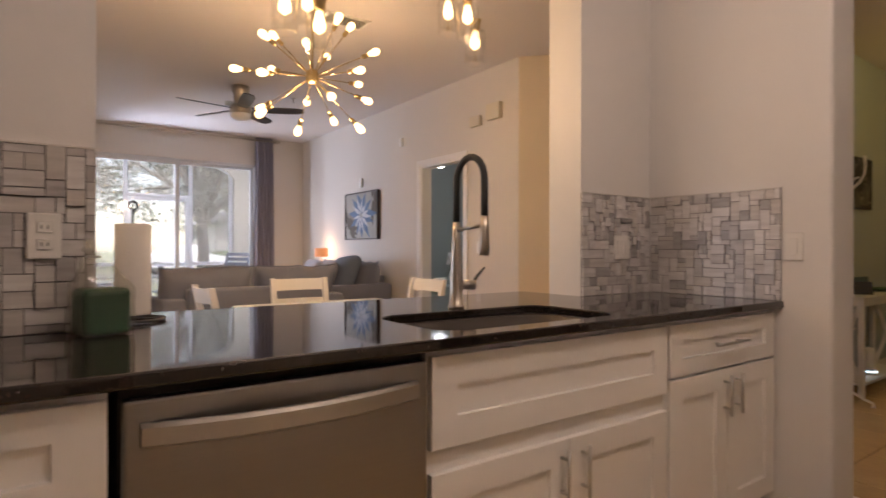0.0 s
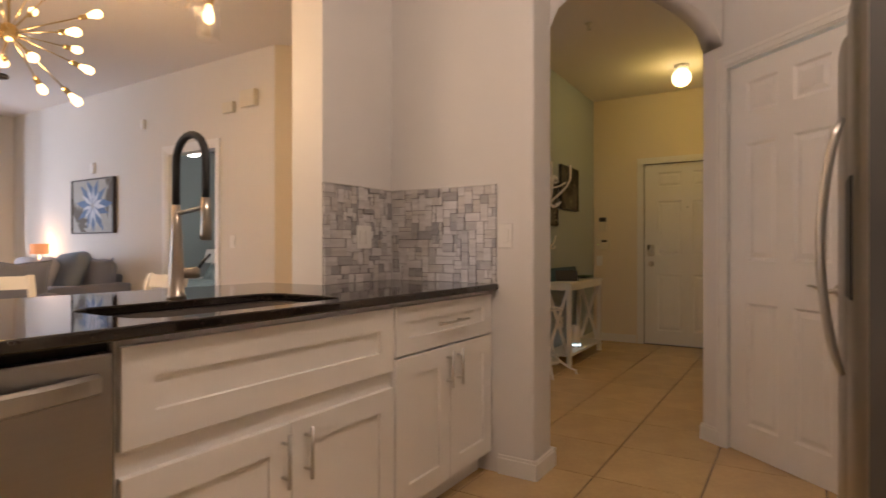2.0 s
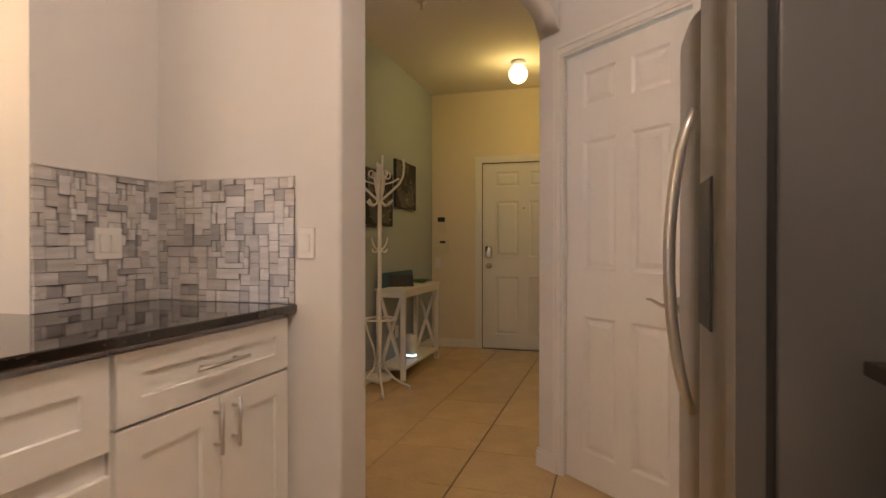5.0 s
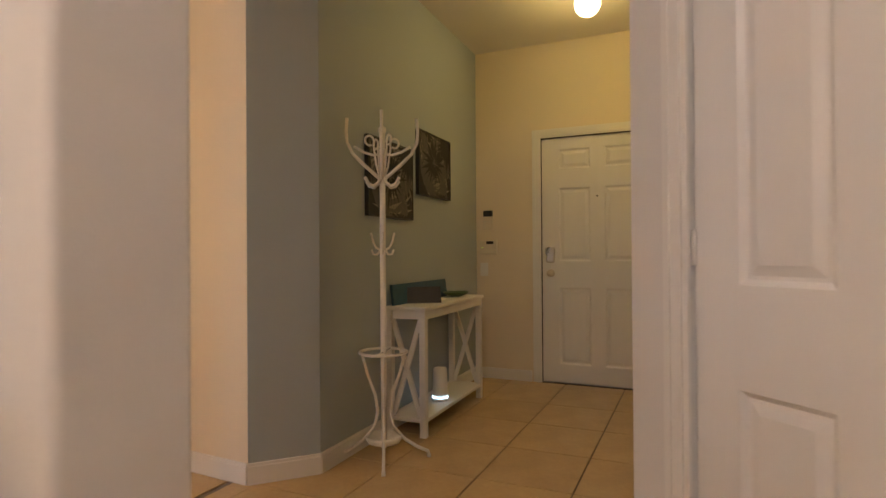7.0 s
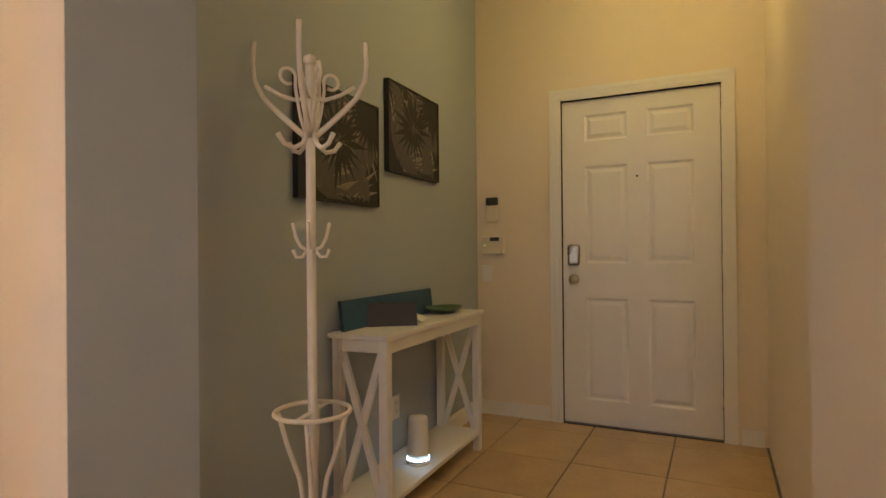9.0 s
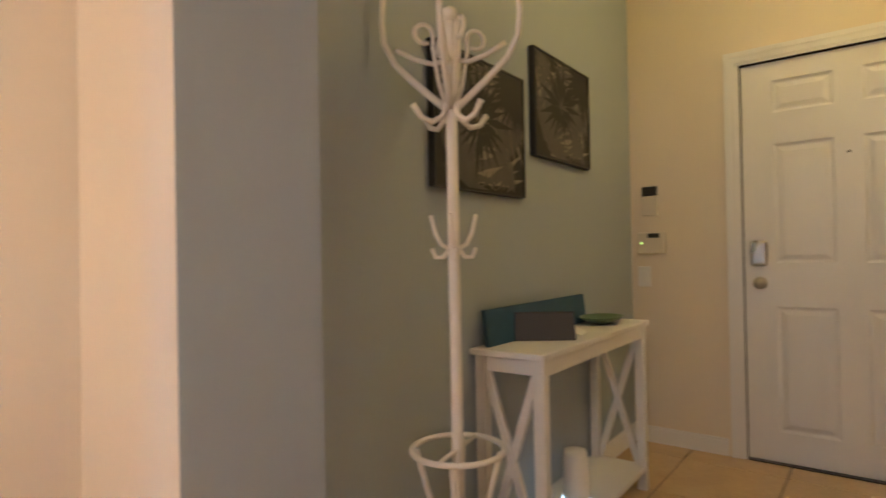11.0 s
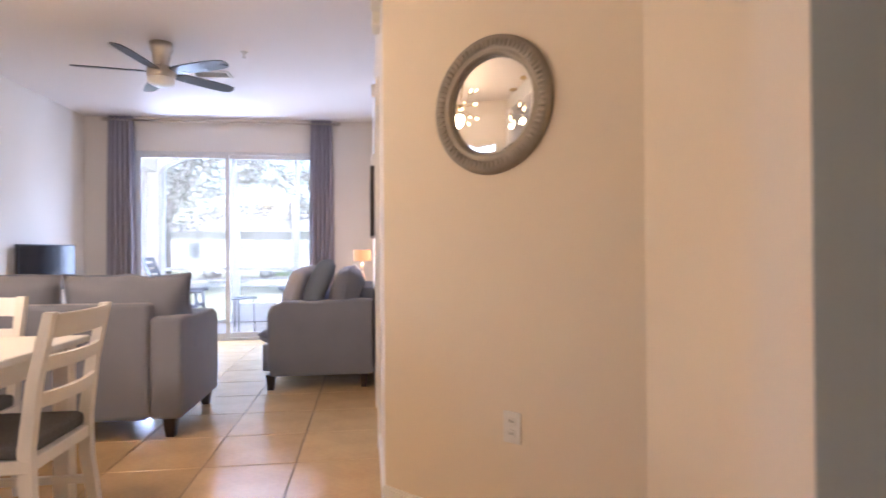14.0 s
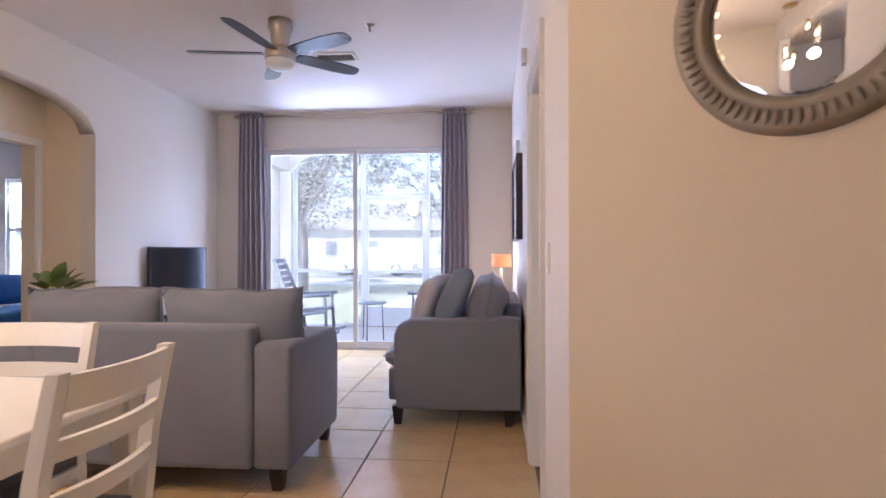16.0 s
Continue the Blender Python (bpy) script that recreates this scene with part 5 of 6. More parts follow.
sofa(pose(2.785, 6.36, 0, 0, 0, 180), 1.52, "grey upholstered two-seat sofa seen from behind, dark feet")
sofa(pose(3.02, 8.10, 0, 0, 0, -90), 1.56, "grey upholstered loveseat against the wall, with pillows")


def pillow(m, mat_, label, size=0.45):
    p = thing("throw_pillow", m, label, "pillow")
    part("cover", cushion(size, size, 0.13, 0.07, 12), mat_, p, smooth=True)


pillow(pose(3.38, 7.00, 0.755, 68, 8, -108), M_PILLOW, "pale ribbed throw pillow on the loveseat")
pillow(pose(3.55, 6.90, 0.80, 66, -4, -84), M_PILLOW2, "blue-grey throw pillow on the loveseat", 0.48)
pillow(pose(3.48, 7.72, 0.755, 70, 4, -90), M_PILLOW, "pale ribbed throw pillow at the far end")

side = thing("side_table", pose(3.76, 8.42, 0), "small dark wooden side table behind the loveseat", "side table")
part("tabletop", lathe(nb(), [(0, 0.58), (0.18, 0.58), (0.185, 0.59), (0.18, 0.60), (0, 0.60)]), M_WOOD, side)
for k in range(3):
    a = k * math.tau / 3
    part("leg", tube(nb(), [(0.15 * math.cos(a), 0.15 * math.sin(a), 0), (0.10 * math.cos(a), 0.10 * math.sin(a), 0.58)], 0.012, 8), M_WOOD, side)
tl = thing("table_lamp", pose(3.83, 8.38, 0.60), "small table lamp with a lit orange fabric shade", "lamp")
part("base", lathe(nb(), [(0, 0), (0.07, 0), (0.07, 0.01), (0.02, 0.03), (0.035, 0.12), (0.04, 0.2), (0.015, 0.30), (0.010, 0.40), (0, 0.40)]), M_NICKEL, tl)
M_SHADE = mat("orange_linen_shade", (0.55, 0.25, 0.12), 0.9, vary=0.1, scale=30, Emission_Color=(1.0, 0.36, 0.13, 1), Emission_Strength=0.16)
sh = part("shade", lathe(nb(), [(0.096, 0.42), (0.096, 0.545), (0.093, 0.545), (0.093, 0.42), (0.096, 0.42)]), M_SHADE, tl, "glowing orange fabric shade")
sh.visible_shadow = False

# flower painting over the loveseat
art = thing("canvas_painting", pose(RW, 7.785, 1.27, 0, 0, -90), "blue and white flower painting in a dark frame", "wall art")
aw_, ah_ = 0.885, 0.595
M_PCAN = mat("grey_cream_canvas", (0.42, 0.40, 0.36), 0.7, vary=0.25, scale=6)
M_PBLUE = mat("blue_petal_paint", (0.10, 0.17, 0.30), 0.6, vary=0.4, scale=9)
M_PWHITE = mat("white_petal_paint", (0.62, 0.63, 0.66), 0.6, vary=0.2, scale=9)
M_PBROWN = mat("umber_paint", (0.12, 0.10, 0.075), 0.7, vary=0.3, scale=9)
part("canvas", box(nb(), 0, -0.03, 0, aw_, 0, ah_), M_PCAN, art)
rnd = random.Random(4)
for nm, mt, cs, cnt, ln, wd, y in (("brown_leaves", M_PBROWN, ((0.1, 0.1, -30, 120), (0.75, 0.5, -90, 90)), 8, 0.35, 0.13, -0.0312),
                                  ("blue_petals", M_PBLUE, ((0.45, 0.30, 0, 345),), 11, 0.42, 0.15, -0.0330),
                                  ("white_petals", M_PWHITE, ((0.45, 0.30, 14, 359),), 11, 0.30, 0.10, -0.0345)):
    bm = nb()
    fronds(bm, aw_, ah_, cs, cnt, ln, wd, y, rnd)
    part(nm, bm, mt, art)
ed = nb()
for a in ((-0.012, -0.045, -0.012, 0, 0, ah_ + 0.012), (aw_, -0.045, -0.012, aw_ + 0.012, 0, ah_ + 0.012), (0, -0.045, -0.012, aw_, 0, 0), (0, -0.045, ah_, aw_, 0, ah_ + 0.012)):
    box(ed, *a)
part("frame", ed, M_WOOD, art, "dark brown frame")

# chime boxes and sensors on the east wall
cb = thing("door_chime", pose(RW, 4.76, 2.42, 0, 0, -90), "ivory door chime box high on the wall", "door chime")
part("box", box(nb(), -0.02, -0.05, -0.08, 0.17, 0, 0.07, 0.006), M_IVORY, cb)
cb2 = thing("smoke_alarm", pose(RW, 5.02, 2.37, 0, 0, -90), "ivory alarm box high on the wall", "alarm")
part("box", box(nb(), -0.02, -0.04, -0.05, 0.13, 0, 0.05, 0.006), M_IVORY, cb2)
ms = thing("wall_sensor", pose(RW, 6.35, 2.38, 0, 0, -90), "small white sensor on the wall", "sensor")
part("body", box(nb(), -0.025, -0.035, -0.05, 0.025, 0, 0.05, 0.006), M_PLASTIC, ms)

sp = thing("wall_speaker", pose(RW, 7.37, 2.0, 0, 0, -90), "small white sensor box above the painting", "sensor")
part("body", box(nb(), -0.035, -0.03, -0.06, 0.035, 0, 0.06, 0.006), M_PLASTIC, sp)

# curtains on a rod
M_ROD = M_NICKEL
rod = thing("curtain_rod", pose(0, FY - 0.09, 2.785), "long brushed nickel curtain rod on brackets", "curtain rod")
part("pole", tube(nb(), [(0.68, 0, 0), (3.50, 0, 0)], 0.012, 10), M_ROD, rod)
for x in (0.68, 3.52):
    part("finial", tube(nb(), [(x - 0.03, 0, 0), (x + 0.03, 0, 0)], 0.022, 10), M_ROD, rod)
for x in (0.72, 2.1, 3.48):
    part("bracket", tube(nb(), [(x, 0.09, -0.01), (x, 0, -0.01)], 0.008, 8), M_ROD, rod)


def curtain(x0, x1, label):
    c = thing("curtain", pose(0, FY - 0.09, 0), label, "curtain", "curtains at the sliding door")
    q = nb()
    n, rows = 56, []
    folds = 5.5
    for z, k in ((2.83, 0.80), (2.74, 0.82), (2.2, 0.88), (1.4, 0.95), (0.6, 1.0), (0.02, 1.03)):
        row = []
        for s in (0, 1):
            for i in range(n + 1):
                u = i / n if s == 0 else 1 - i / n
                xc = (x0 + x1) / 2 + (u - 0.5) * (x1 - x0) * k
                yy = 0.034 * math.sin(u * folds * math.tau + 0.25 * math.sin(z * 2 + u * 9)) + (0.0 if s == 0 else 0.004)
                row.append(q.verts.new((xc, yy, z)))
        rows.append(row)
    for a, b in zip(rows, rows[1:]):
        for i in range(len(a)):
            q.faces.new((a[i], a[(i + 1) % len(a)], b[(i + 1) % len(a)], b[i])).smooth = True
    part("cloth", q, M_CURT, c)
    for i in range(6):
        u = (i + 0.5) / 6
        part("grommet", tube(nb(), [((x0 + x1) / 2 + (u - 0.5) * (x1 - x0) * 0.8 + 0.0, 0.020 * math.cos(a), 2.785 + 0.020 * math.sin(a)) for a in [j * math.tau / 12 for j in range(13)]], 0.003, 6), M_NICKEL, c)
    return c


curtain(0.69, 1.05, "grey-mauve grommet curtain drawn to one side")
curtain(3.14, 3.47, "grey-mauve grommet curtain drawn beside the loveseat")

# television in the corner
tm = pose(0.59, 8.265, 0.52, 0, 0, 70)
stand = thing("tv_stand", pose(0.62, 8.25, 0, 0, 0, 70), "plain dark low television stand behind the sofa", "tv stand")
part("body", box(nb(), -0.45, -0.02, 0.08, 0.45, 0.20, 0.52, 0.004), M_WOOD, stand)
for x in (-0.42, 0.38):
    part("foot", box(nb(), x, 0.0, 0, x + 0.04, 0.18, 0.08), M_WOOD, stand)
tv = thing("television", tm, "black flat television angled in the corner", "television")
M_SCREEN = mat("black_tv_screen", (0.008, 0.009, 0.012), 0.10, vary=0.0, rvary=0.03)
part("case", box(nb(), -0.335, 0.0, 0.22, 0.335, 0.04, 0.70, 0.004), M_BLACK, tv)
part("screen", box(nb(), -0.322, -0.002, 0.235, 0.322, 0.001, 0.688), M_SCREEN, tv, "glossy dark screen")
part("pedestal", tube(nb(), [(0, 0.02, 0.02), (0, 0.02, 0.23)], 0.02), M_BLACK, tv)
part("foot_plate", box(nb(), -0.16, -0.07, 0.0, 0.16, 0.11, 0.02, 0.004), M_BLACK, tv)

# plant on a low stand behind the sofa
M_LEAF = mat("green_leaf", (0.13, 0.19, 0.035), 0.45, vary=0.3, scale=12)
ps = thing("plant_stand", pose(0.60, 6.62, 0.0), "round dark plant stand", "plant stand")
part("top", lathe(nb(), [(0, 0.72), (0.15, 0.72), (0.15, 0.745), (0, 0.745)]), M_WOOD, ps)
for k in range(3):
    a = k * math.tau / 3
    part("leg", tube(nb(), [(0.13 * math.cos(a), 0.13 * math.sin(a), 0), (0.10 * math.cos(a), 0.10 * math.sin(a), 0.72)], 0.012, 8), M_WOOD, ps)
pl = thing("potted_plant", pose(0.60, 6.62, 0.745), "leafy green plant in a white pot", "plant")
part("pot", lathe(nb(), [(0, 0), (0.06, 0), (0.085, 0.13), (0.08, 0.13), (0.07, 0.11), (0, 0.11)]), M_PLASTIC, pl)
rnd = random.Random(11)
for i in range(26):
    a, el = rnd.uniform(0, math.tau), rnd.uniform(0.25, 1.3)
    d = Vector((math.cos(a) * math.cos(el), math.sin(a) * math.cos(el), math.sin(el)))
    L = rnd.uniform(0.20, 0.34)
    q = nb()
    tip, base_ = d * L + Vector((0, 0, 0.12 - 0.06 * math.cos(el))), Vector((0, 0, 0.11))
    sd = d.cross(Vector((0, 0, 1))).normalized()
    nn = sd.cross(d).normalized()
    w = rnd.uniform(0.05, 0.08)
    rows = []
    for u, ww in ((0.0, 0.003), (0.4, 0.004), (0.55, w), (0.75, w * 0.9), (0.9, w * 0.5), (1.0, 0.003)):
        cpt = base_.lerp(tip, u) - Vector((0, 0, 0.05 * u * u))
        rows.append([q.verts.new(cpt - sd * ww + nn * ww * 0.3), q.verts.new(cpt), q.verts.new(cpt + sd * ww + nn * ww * 0.3)])
    for s, t in zip(rows, rows[1:]):
        for j in range(2):
            q.faces.new((s[j], s[j + 1], t[j + 1], t[j])).smooth = True
    part("leaf", q, M_LEAF, pl)

# ---- den and bedroom, seen through their doorways ----
M_BLUEB = mat("deep_blue_bedding", (0.03, 0.14, 0.36), 0.8, vary=0.3, scale=6, bump=0.3, bscale=120)
db = thing("daybed", pose(-1.75, 7.35, 0), "daybed with deep blue bedding under a white cord print", "bed")
part("frame", box(nb(), 0, 0, 0, 0.98, 1.95, 0.34, 0.02), M_WOOD, db)
part("mattress", box(nb(), 0.005, 0.01, 0.342, 0.975, 1.94, 0.62, 0.05, 3), M_BLUEB, db)
for y in (0.35, 1.0, 1.6):
    part("cushion", spread(cushion(0.34, 0.45, 0.12, 0.05), Matrix.Translation((0.40, y, 0.62)) @ Matrix.Rotation(radians(65), 4, 'Y') @ Matrix.Translation((-0.15, 0, 0))), M_BLUEB, db, smooth=True)
part("cord_print", tube(nb(), [(0.60 + 0.10 * math.sin(i * 0.9), 0.5 + 0.05 * i, 0.632 + 0.004 * math.sin(i)) for i in range(22)], 0.008, 6), M_PAPER, db, "white cord motif")

M_BEDC = mat("leaf_print_bedspread", (0.30, 0.36, 0.35), 0.85, vary=0.55, scale=9, bump=0.3, bscale=120)
bed = thing("bed", pose(4.75, 7.25, 0), "bed with a teal leaf-print bedspread", "bed")
part("base", box(nb(), 0, 0, 0, 2.0, 1.6, 0.30, 0.02), M_WOOD, bed)
part("mattress", box(nb(), -0.02, -0.02, 0.302, 1.96, 1.62, 0.60, 0.06, 3), M_BEDC, bed)
for y in (0.4, 1.2):
    part("pillow", spread(cushion(0.65, 0.45, 0.16, 0.06), Matrix.Translation((1.72, y, 0.60)) @ Matrix.Rotation(radians(-55), 4, 'Y') @ Matrix.Rotation(radians(90), 4, 'Z')), M_BEDC, bed, smooth=True)
bl = thing("bedside_lamp", pose(6.75, 9.1, 0.60), "white bedside lamp on a nightstand", "lamp")
part("base", lathe(nb(), [(0, 0), (0.07, 0), (0.05, 0.1), (0.02, 0.25), (0, 0.25)]), M_PLASTIC, bl)
part("shade", lathe(nb(), [(0.14, 0.25), (0.10, 0.48), (0.097, 0.48), (0.137, 0.25), (0.14, 0.25)]), M_PAPER, bl)
ns = thing("nightstand", pose(6.5, 8.88, 0), "white nightstand beside the bed", "nightstand")
part("body", box(nb(), 0, 0, 0, 0.5, 0.5, 0.60, 0.005), M_CHAIR, ns)
bf = thing("bedroom_fan", pose(5.3, 7.5, H - 0.2), "dark ceiling fan with a lit bowl in the bedroom", "ceiling fan")
part("motor", lathe(nb(), [(0, 0.2), (0.07, 0.2), (0.05, 0.15), (0.015, 0.14), (0.015, -0.1), (0.11, -0.14), (0.11, -0.22), (0, -0.23)]), M_BLADE, bf)
lb = part("light_bowl", lathe(nb(), [(0.10, -0.23), (0.10, -0.25), (0.07, -0.30), (0, -0.315)]), glow("lit_bowl", (1, 0.93, 0.8), 1.6), bf)
lb.visible_shadow = False
for k in range(5):
    part("blade", spread(box(nb(), 0.1, -0.06, -0.185, 0.62, 0.06, -0.177, 0.004, 1), Matrix.Rotation(k * math.tau / 5 + 0.3, 4, 'Z')), M_BLADE, bf)

# ---- porch ----
M_STUCCO = mat("cream_stucco", (0.62, 0.58, 0.50), 0.9, vary=0.05, scale=3, bump=0.4, bscale=60)
M_CONC = mat("porch_concrete", (0.42, 0.40, 0.38), 0.8, vary=0.12, scale=4, bump=0.2, bscale=60)
M_CHROME = mat("white_screen_frame", (0.66, 0.66, 0.66), 0.45, vary=0.02)
PY = 11.55
solid("porch_floor", box(nb(), -0.2, FY + T + 0.002, -0.2, 5.0, PY + 0.3, -0.035), M_CONC, "pale concrete porch floor", "porch floor")
solid("porch_ceiling", box(nb(), -0.2, FY + T + 0.002, 2.98, 5.0, PY + 0.3, 3.1), M_STUCCO, "cream porch ceiling", "ceiling")
solid("wall_porch_west", prism(prism(nb(), rect(0.30, FY + T + 0.002, 0.52, 10.55), -0.035, 2.98), rect(0.18, 10.55, 0.36, PY), -0.035, 2.98), M_STUCCO, "cream stucco porch wall", "wall")
solid("wall_porch_west_beam", prism(nb(), rect(0.36, 10.55, 0.52, PY), 2.45, 2.98), M_STUCCO, "cream stucco beam", "wall")
solid("wall_porch_east", prism(nb(), rect(4.78, FY + T + 0.002, 4.95, PY), -0.035, 2.98), M_STUCCO, "cream stucco porch wall", "wall")
arch_wall("wall_porch_arch", [(0.54, PY), (3.46, PY)], [(0.54, PY + 0.22), (3.46, PY + 0.22)], 2.42, 0.39, 2.98, M_STUCCO, 32, "cream stucco arch over the porch opening")
solid("porch_pier_west", box(nb(), 0.36, PY, -0.035, 0.54, PY + 0.22, 2.98), M_STUCCO, "cream stucco pier", "wall")
solid("porch_pier_east", box(nb(), 3.46, PY, -0.035, 4.95, PY + 0.22, 2.98), M_STUCCO, "cream stucco pier", "wall")
M_ALU = mat("white_powder_coated_aluminium", (0.52, 0.52, 0.54), 0.45, vary=0.05, scale=6)
scr = thing("porch_screen", pose(0, PY + 0.08, -0.035), "white aluminium screen frame with a screen door", "screen")


def arch_z(x):
    u = (x - 0.54) / 2.92
    return 2.42 + 0.39 * math.sqrt(max(0, 1 - abs(2 * u - 1) ** 2.3)) + 0.035


for x in (0.545, 1.66, 2.69, 3.395):
    part("upright", box(nb(), x, 0, 0, x + 0.06, 0.05, arch_z(x + 0.02)), M_ALU, scr)
for x0, x1 in ((0.605, 1.66), (2.75, 3.395)):
    part("rail", box(nb(), x0, 0.003, 0.87, x1, 0.047, 0.93), M_ALU, scr)
    part("rail", box(nb(), x0, 0.003, 0.0, x1, 0.047, 0.05), M_ALU, scr)
part("rail", box(nb(), 1.72, 0.003, 2.08, 2.69, 0.047, 2.125), M_ALU, scr)
sd = nb()
for x in (1.722, 2.632):
    box(sd, x, 0.008, 0.02, x + 0.055, 0.04, 2.075)
for z0, z1 in ((0.02, 0.32), (0.86, 0.92), (2.01, 2.075)):
    box(sd, 1.777, 0.008, z0, 2.632, 0.04, z1)
part("screen_door", sd, M_ALU, scr, "white screen door with a solid kick panel")
M_MESH = thin_glass("insect_screen", (0.86, 0.86, 0.86), 0.6, 0.20)
for x0, x1, z1 in ((0.60, 1.66, 2.72), (1.72, 2.69, 2.80), (2.75, 3.395, 2.68)):
    ms_ = part("mesh_panel", box(nb(), x0, 0.050, 0.0, x1, 0.052, z1), M_MESH, scr, "fine grey insect mesh")
    ms_.visible_shadow = False
part("arch_trim", tube(nb(), [(0.56 + 2.88 * i / 40, 0.02, arch_z(0.56 + 2.88 * i / 40) - 0.03) for i in range(41)], 0.02, 6), M_ALU, scr)
M_POLY = mat("grey_weathered_plastic", (0.12, 0.125, 0.145), 0.55, vary=0.08, scale=8)


def rocking_chair(m):
    """Faces -y in its own frame."""
    c = thing("rocking_chair", m, "grey slatted porch rocking chair", "rocking chair", "porch rockers")
    for x in (-0.28, 0.28):
        rk = [(x, -0.42 + i * 0.10, 0.02 + 0.09 * ((i - 4.5) / 4.5) ** 2) for i in range(10)]
        q = nb()
        tube(q, rk, 0.022, 6)
        part("runner", q, M_POLY, c)
        part("front_post", tube(nb(), [(x, -0.25, 0.045), (x, -0.22, 0.62)], 0.024, 6), M_POLY, c)
        part("back_post", tube(nb(), [(x, 0.16, 0.03), (x, 0.22, 0.42), (x * 0.9, 0.48, 1.10)], 0.024, 6), M_POLY, c)
        part("armrest", tube(nb(), [(x, -0.30, 0.615), (x, 0.30, 0.585)], [0.03, 0.026], 6), M_POLY, c)
        part("side_rail", tube(nb(), [(x, -0.24, 0.38), (x, 0.21, 0.33)], 0.024, 6), M_POLY, c)
    for i in range(7):
        y = -0.24 + i * 0.068
        part("seat_slat", box(nb(), -0.26, y, 0.395 - i * 0.007, 0.26, y + 0.055, 0.415 - i * 0.007), M_POLY, c)
    for i in range(8):
        z = 0.45 + i * 0.085
        y = 0.235 + (z - 0.42) * 0.385
        part("back_slat", box(nb(), -0.255, y - 0.012, z, 0.255, y + 0.008, z + 0.055), M_POLY, c)
    return c


r0 = rocking_chair(pose(1.20, 10.62, -0.035, 0, 0, 96))
copy_thing(r0, pose(2.95, 10.62, -0.035, 0, 0, -60))
pt = thing("porch_table", pose(2.10, 10.35, -0.035), "small round metal porch table on thin legs", "side table")
part("tabletop", lathe(nb(), [(0, 0.50), (0.20, 0.50), (0.205, 0.508), (0.20, 0.516), (0, 0.516)]), M_POLY, pt)
for k in range(3):
    a = k * math.tau / 3 + 0.4
    part("leg", tube(nb(), [(0.17 * math.cos(a), 0.17 * math.sin(a), 0), (0.15 * math.cos(a), 0.15 * math.sin(a), 0.50)], 0.008, 6), M_BLACK, pt)

# ---- outdoors ----
M_GRASS = mat("lawn_grass", (0.19, 0.20, 0.11), 0.95, vary=0.35, scale=0.8, bump=0.6, bscale=30)
M_ROAD = mat("asphalt", (0.10, 0.10, 0.10), 0.9, vary=0.15, scale=1.5, bump=0.3, bscale=40)
M_WALK = mat("pale_pavement", (0.45, 0.43, 0.40), 0.9, vary=0.1, scale=2)
solid("ground", box(nb(), -400, -400, -0.5, 400, 400, -0.12), M_GRASS, "mown lawn", "lawn", kind="structure")
solid("road", box(nb(), -200, 27, -0.2, 200, 33, -0.105), M_ROAD, "grey asphalt street", "road")
solid("pavement", box(nb(), -200, 24, -0.2, 200, 25.4, -0.095), M_WALK, "pale concrete pavement", "pavement")
solid("kerb", box(nb(), -200, 26.8, -0.2, 200, 27.0, -0.02), M_WALK, "concrete kerb", "kerb")
solid("path", box(nb(), 1.4, PY + 0.31, -0.2, 2.9, 23.99, -0.09), M_WALK, "concrete path to the street", "path")
M_BARK = mat("grey_oak_bark", (0.13, 0.11, 0.09), 0.95, vary=0.3, scale=12, bump=0.8, bscale=30, stretch=(1, 1, 0.3))
M_OAK = mat("oak_foliage", (0.115, 0.125, 0.08), 0.7, vary=0.45, scale=1.2, Subsurface_Weight=0.0)


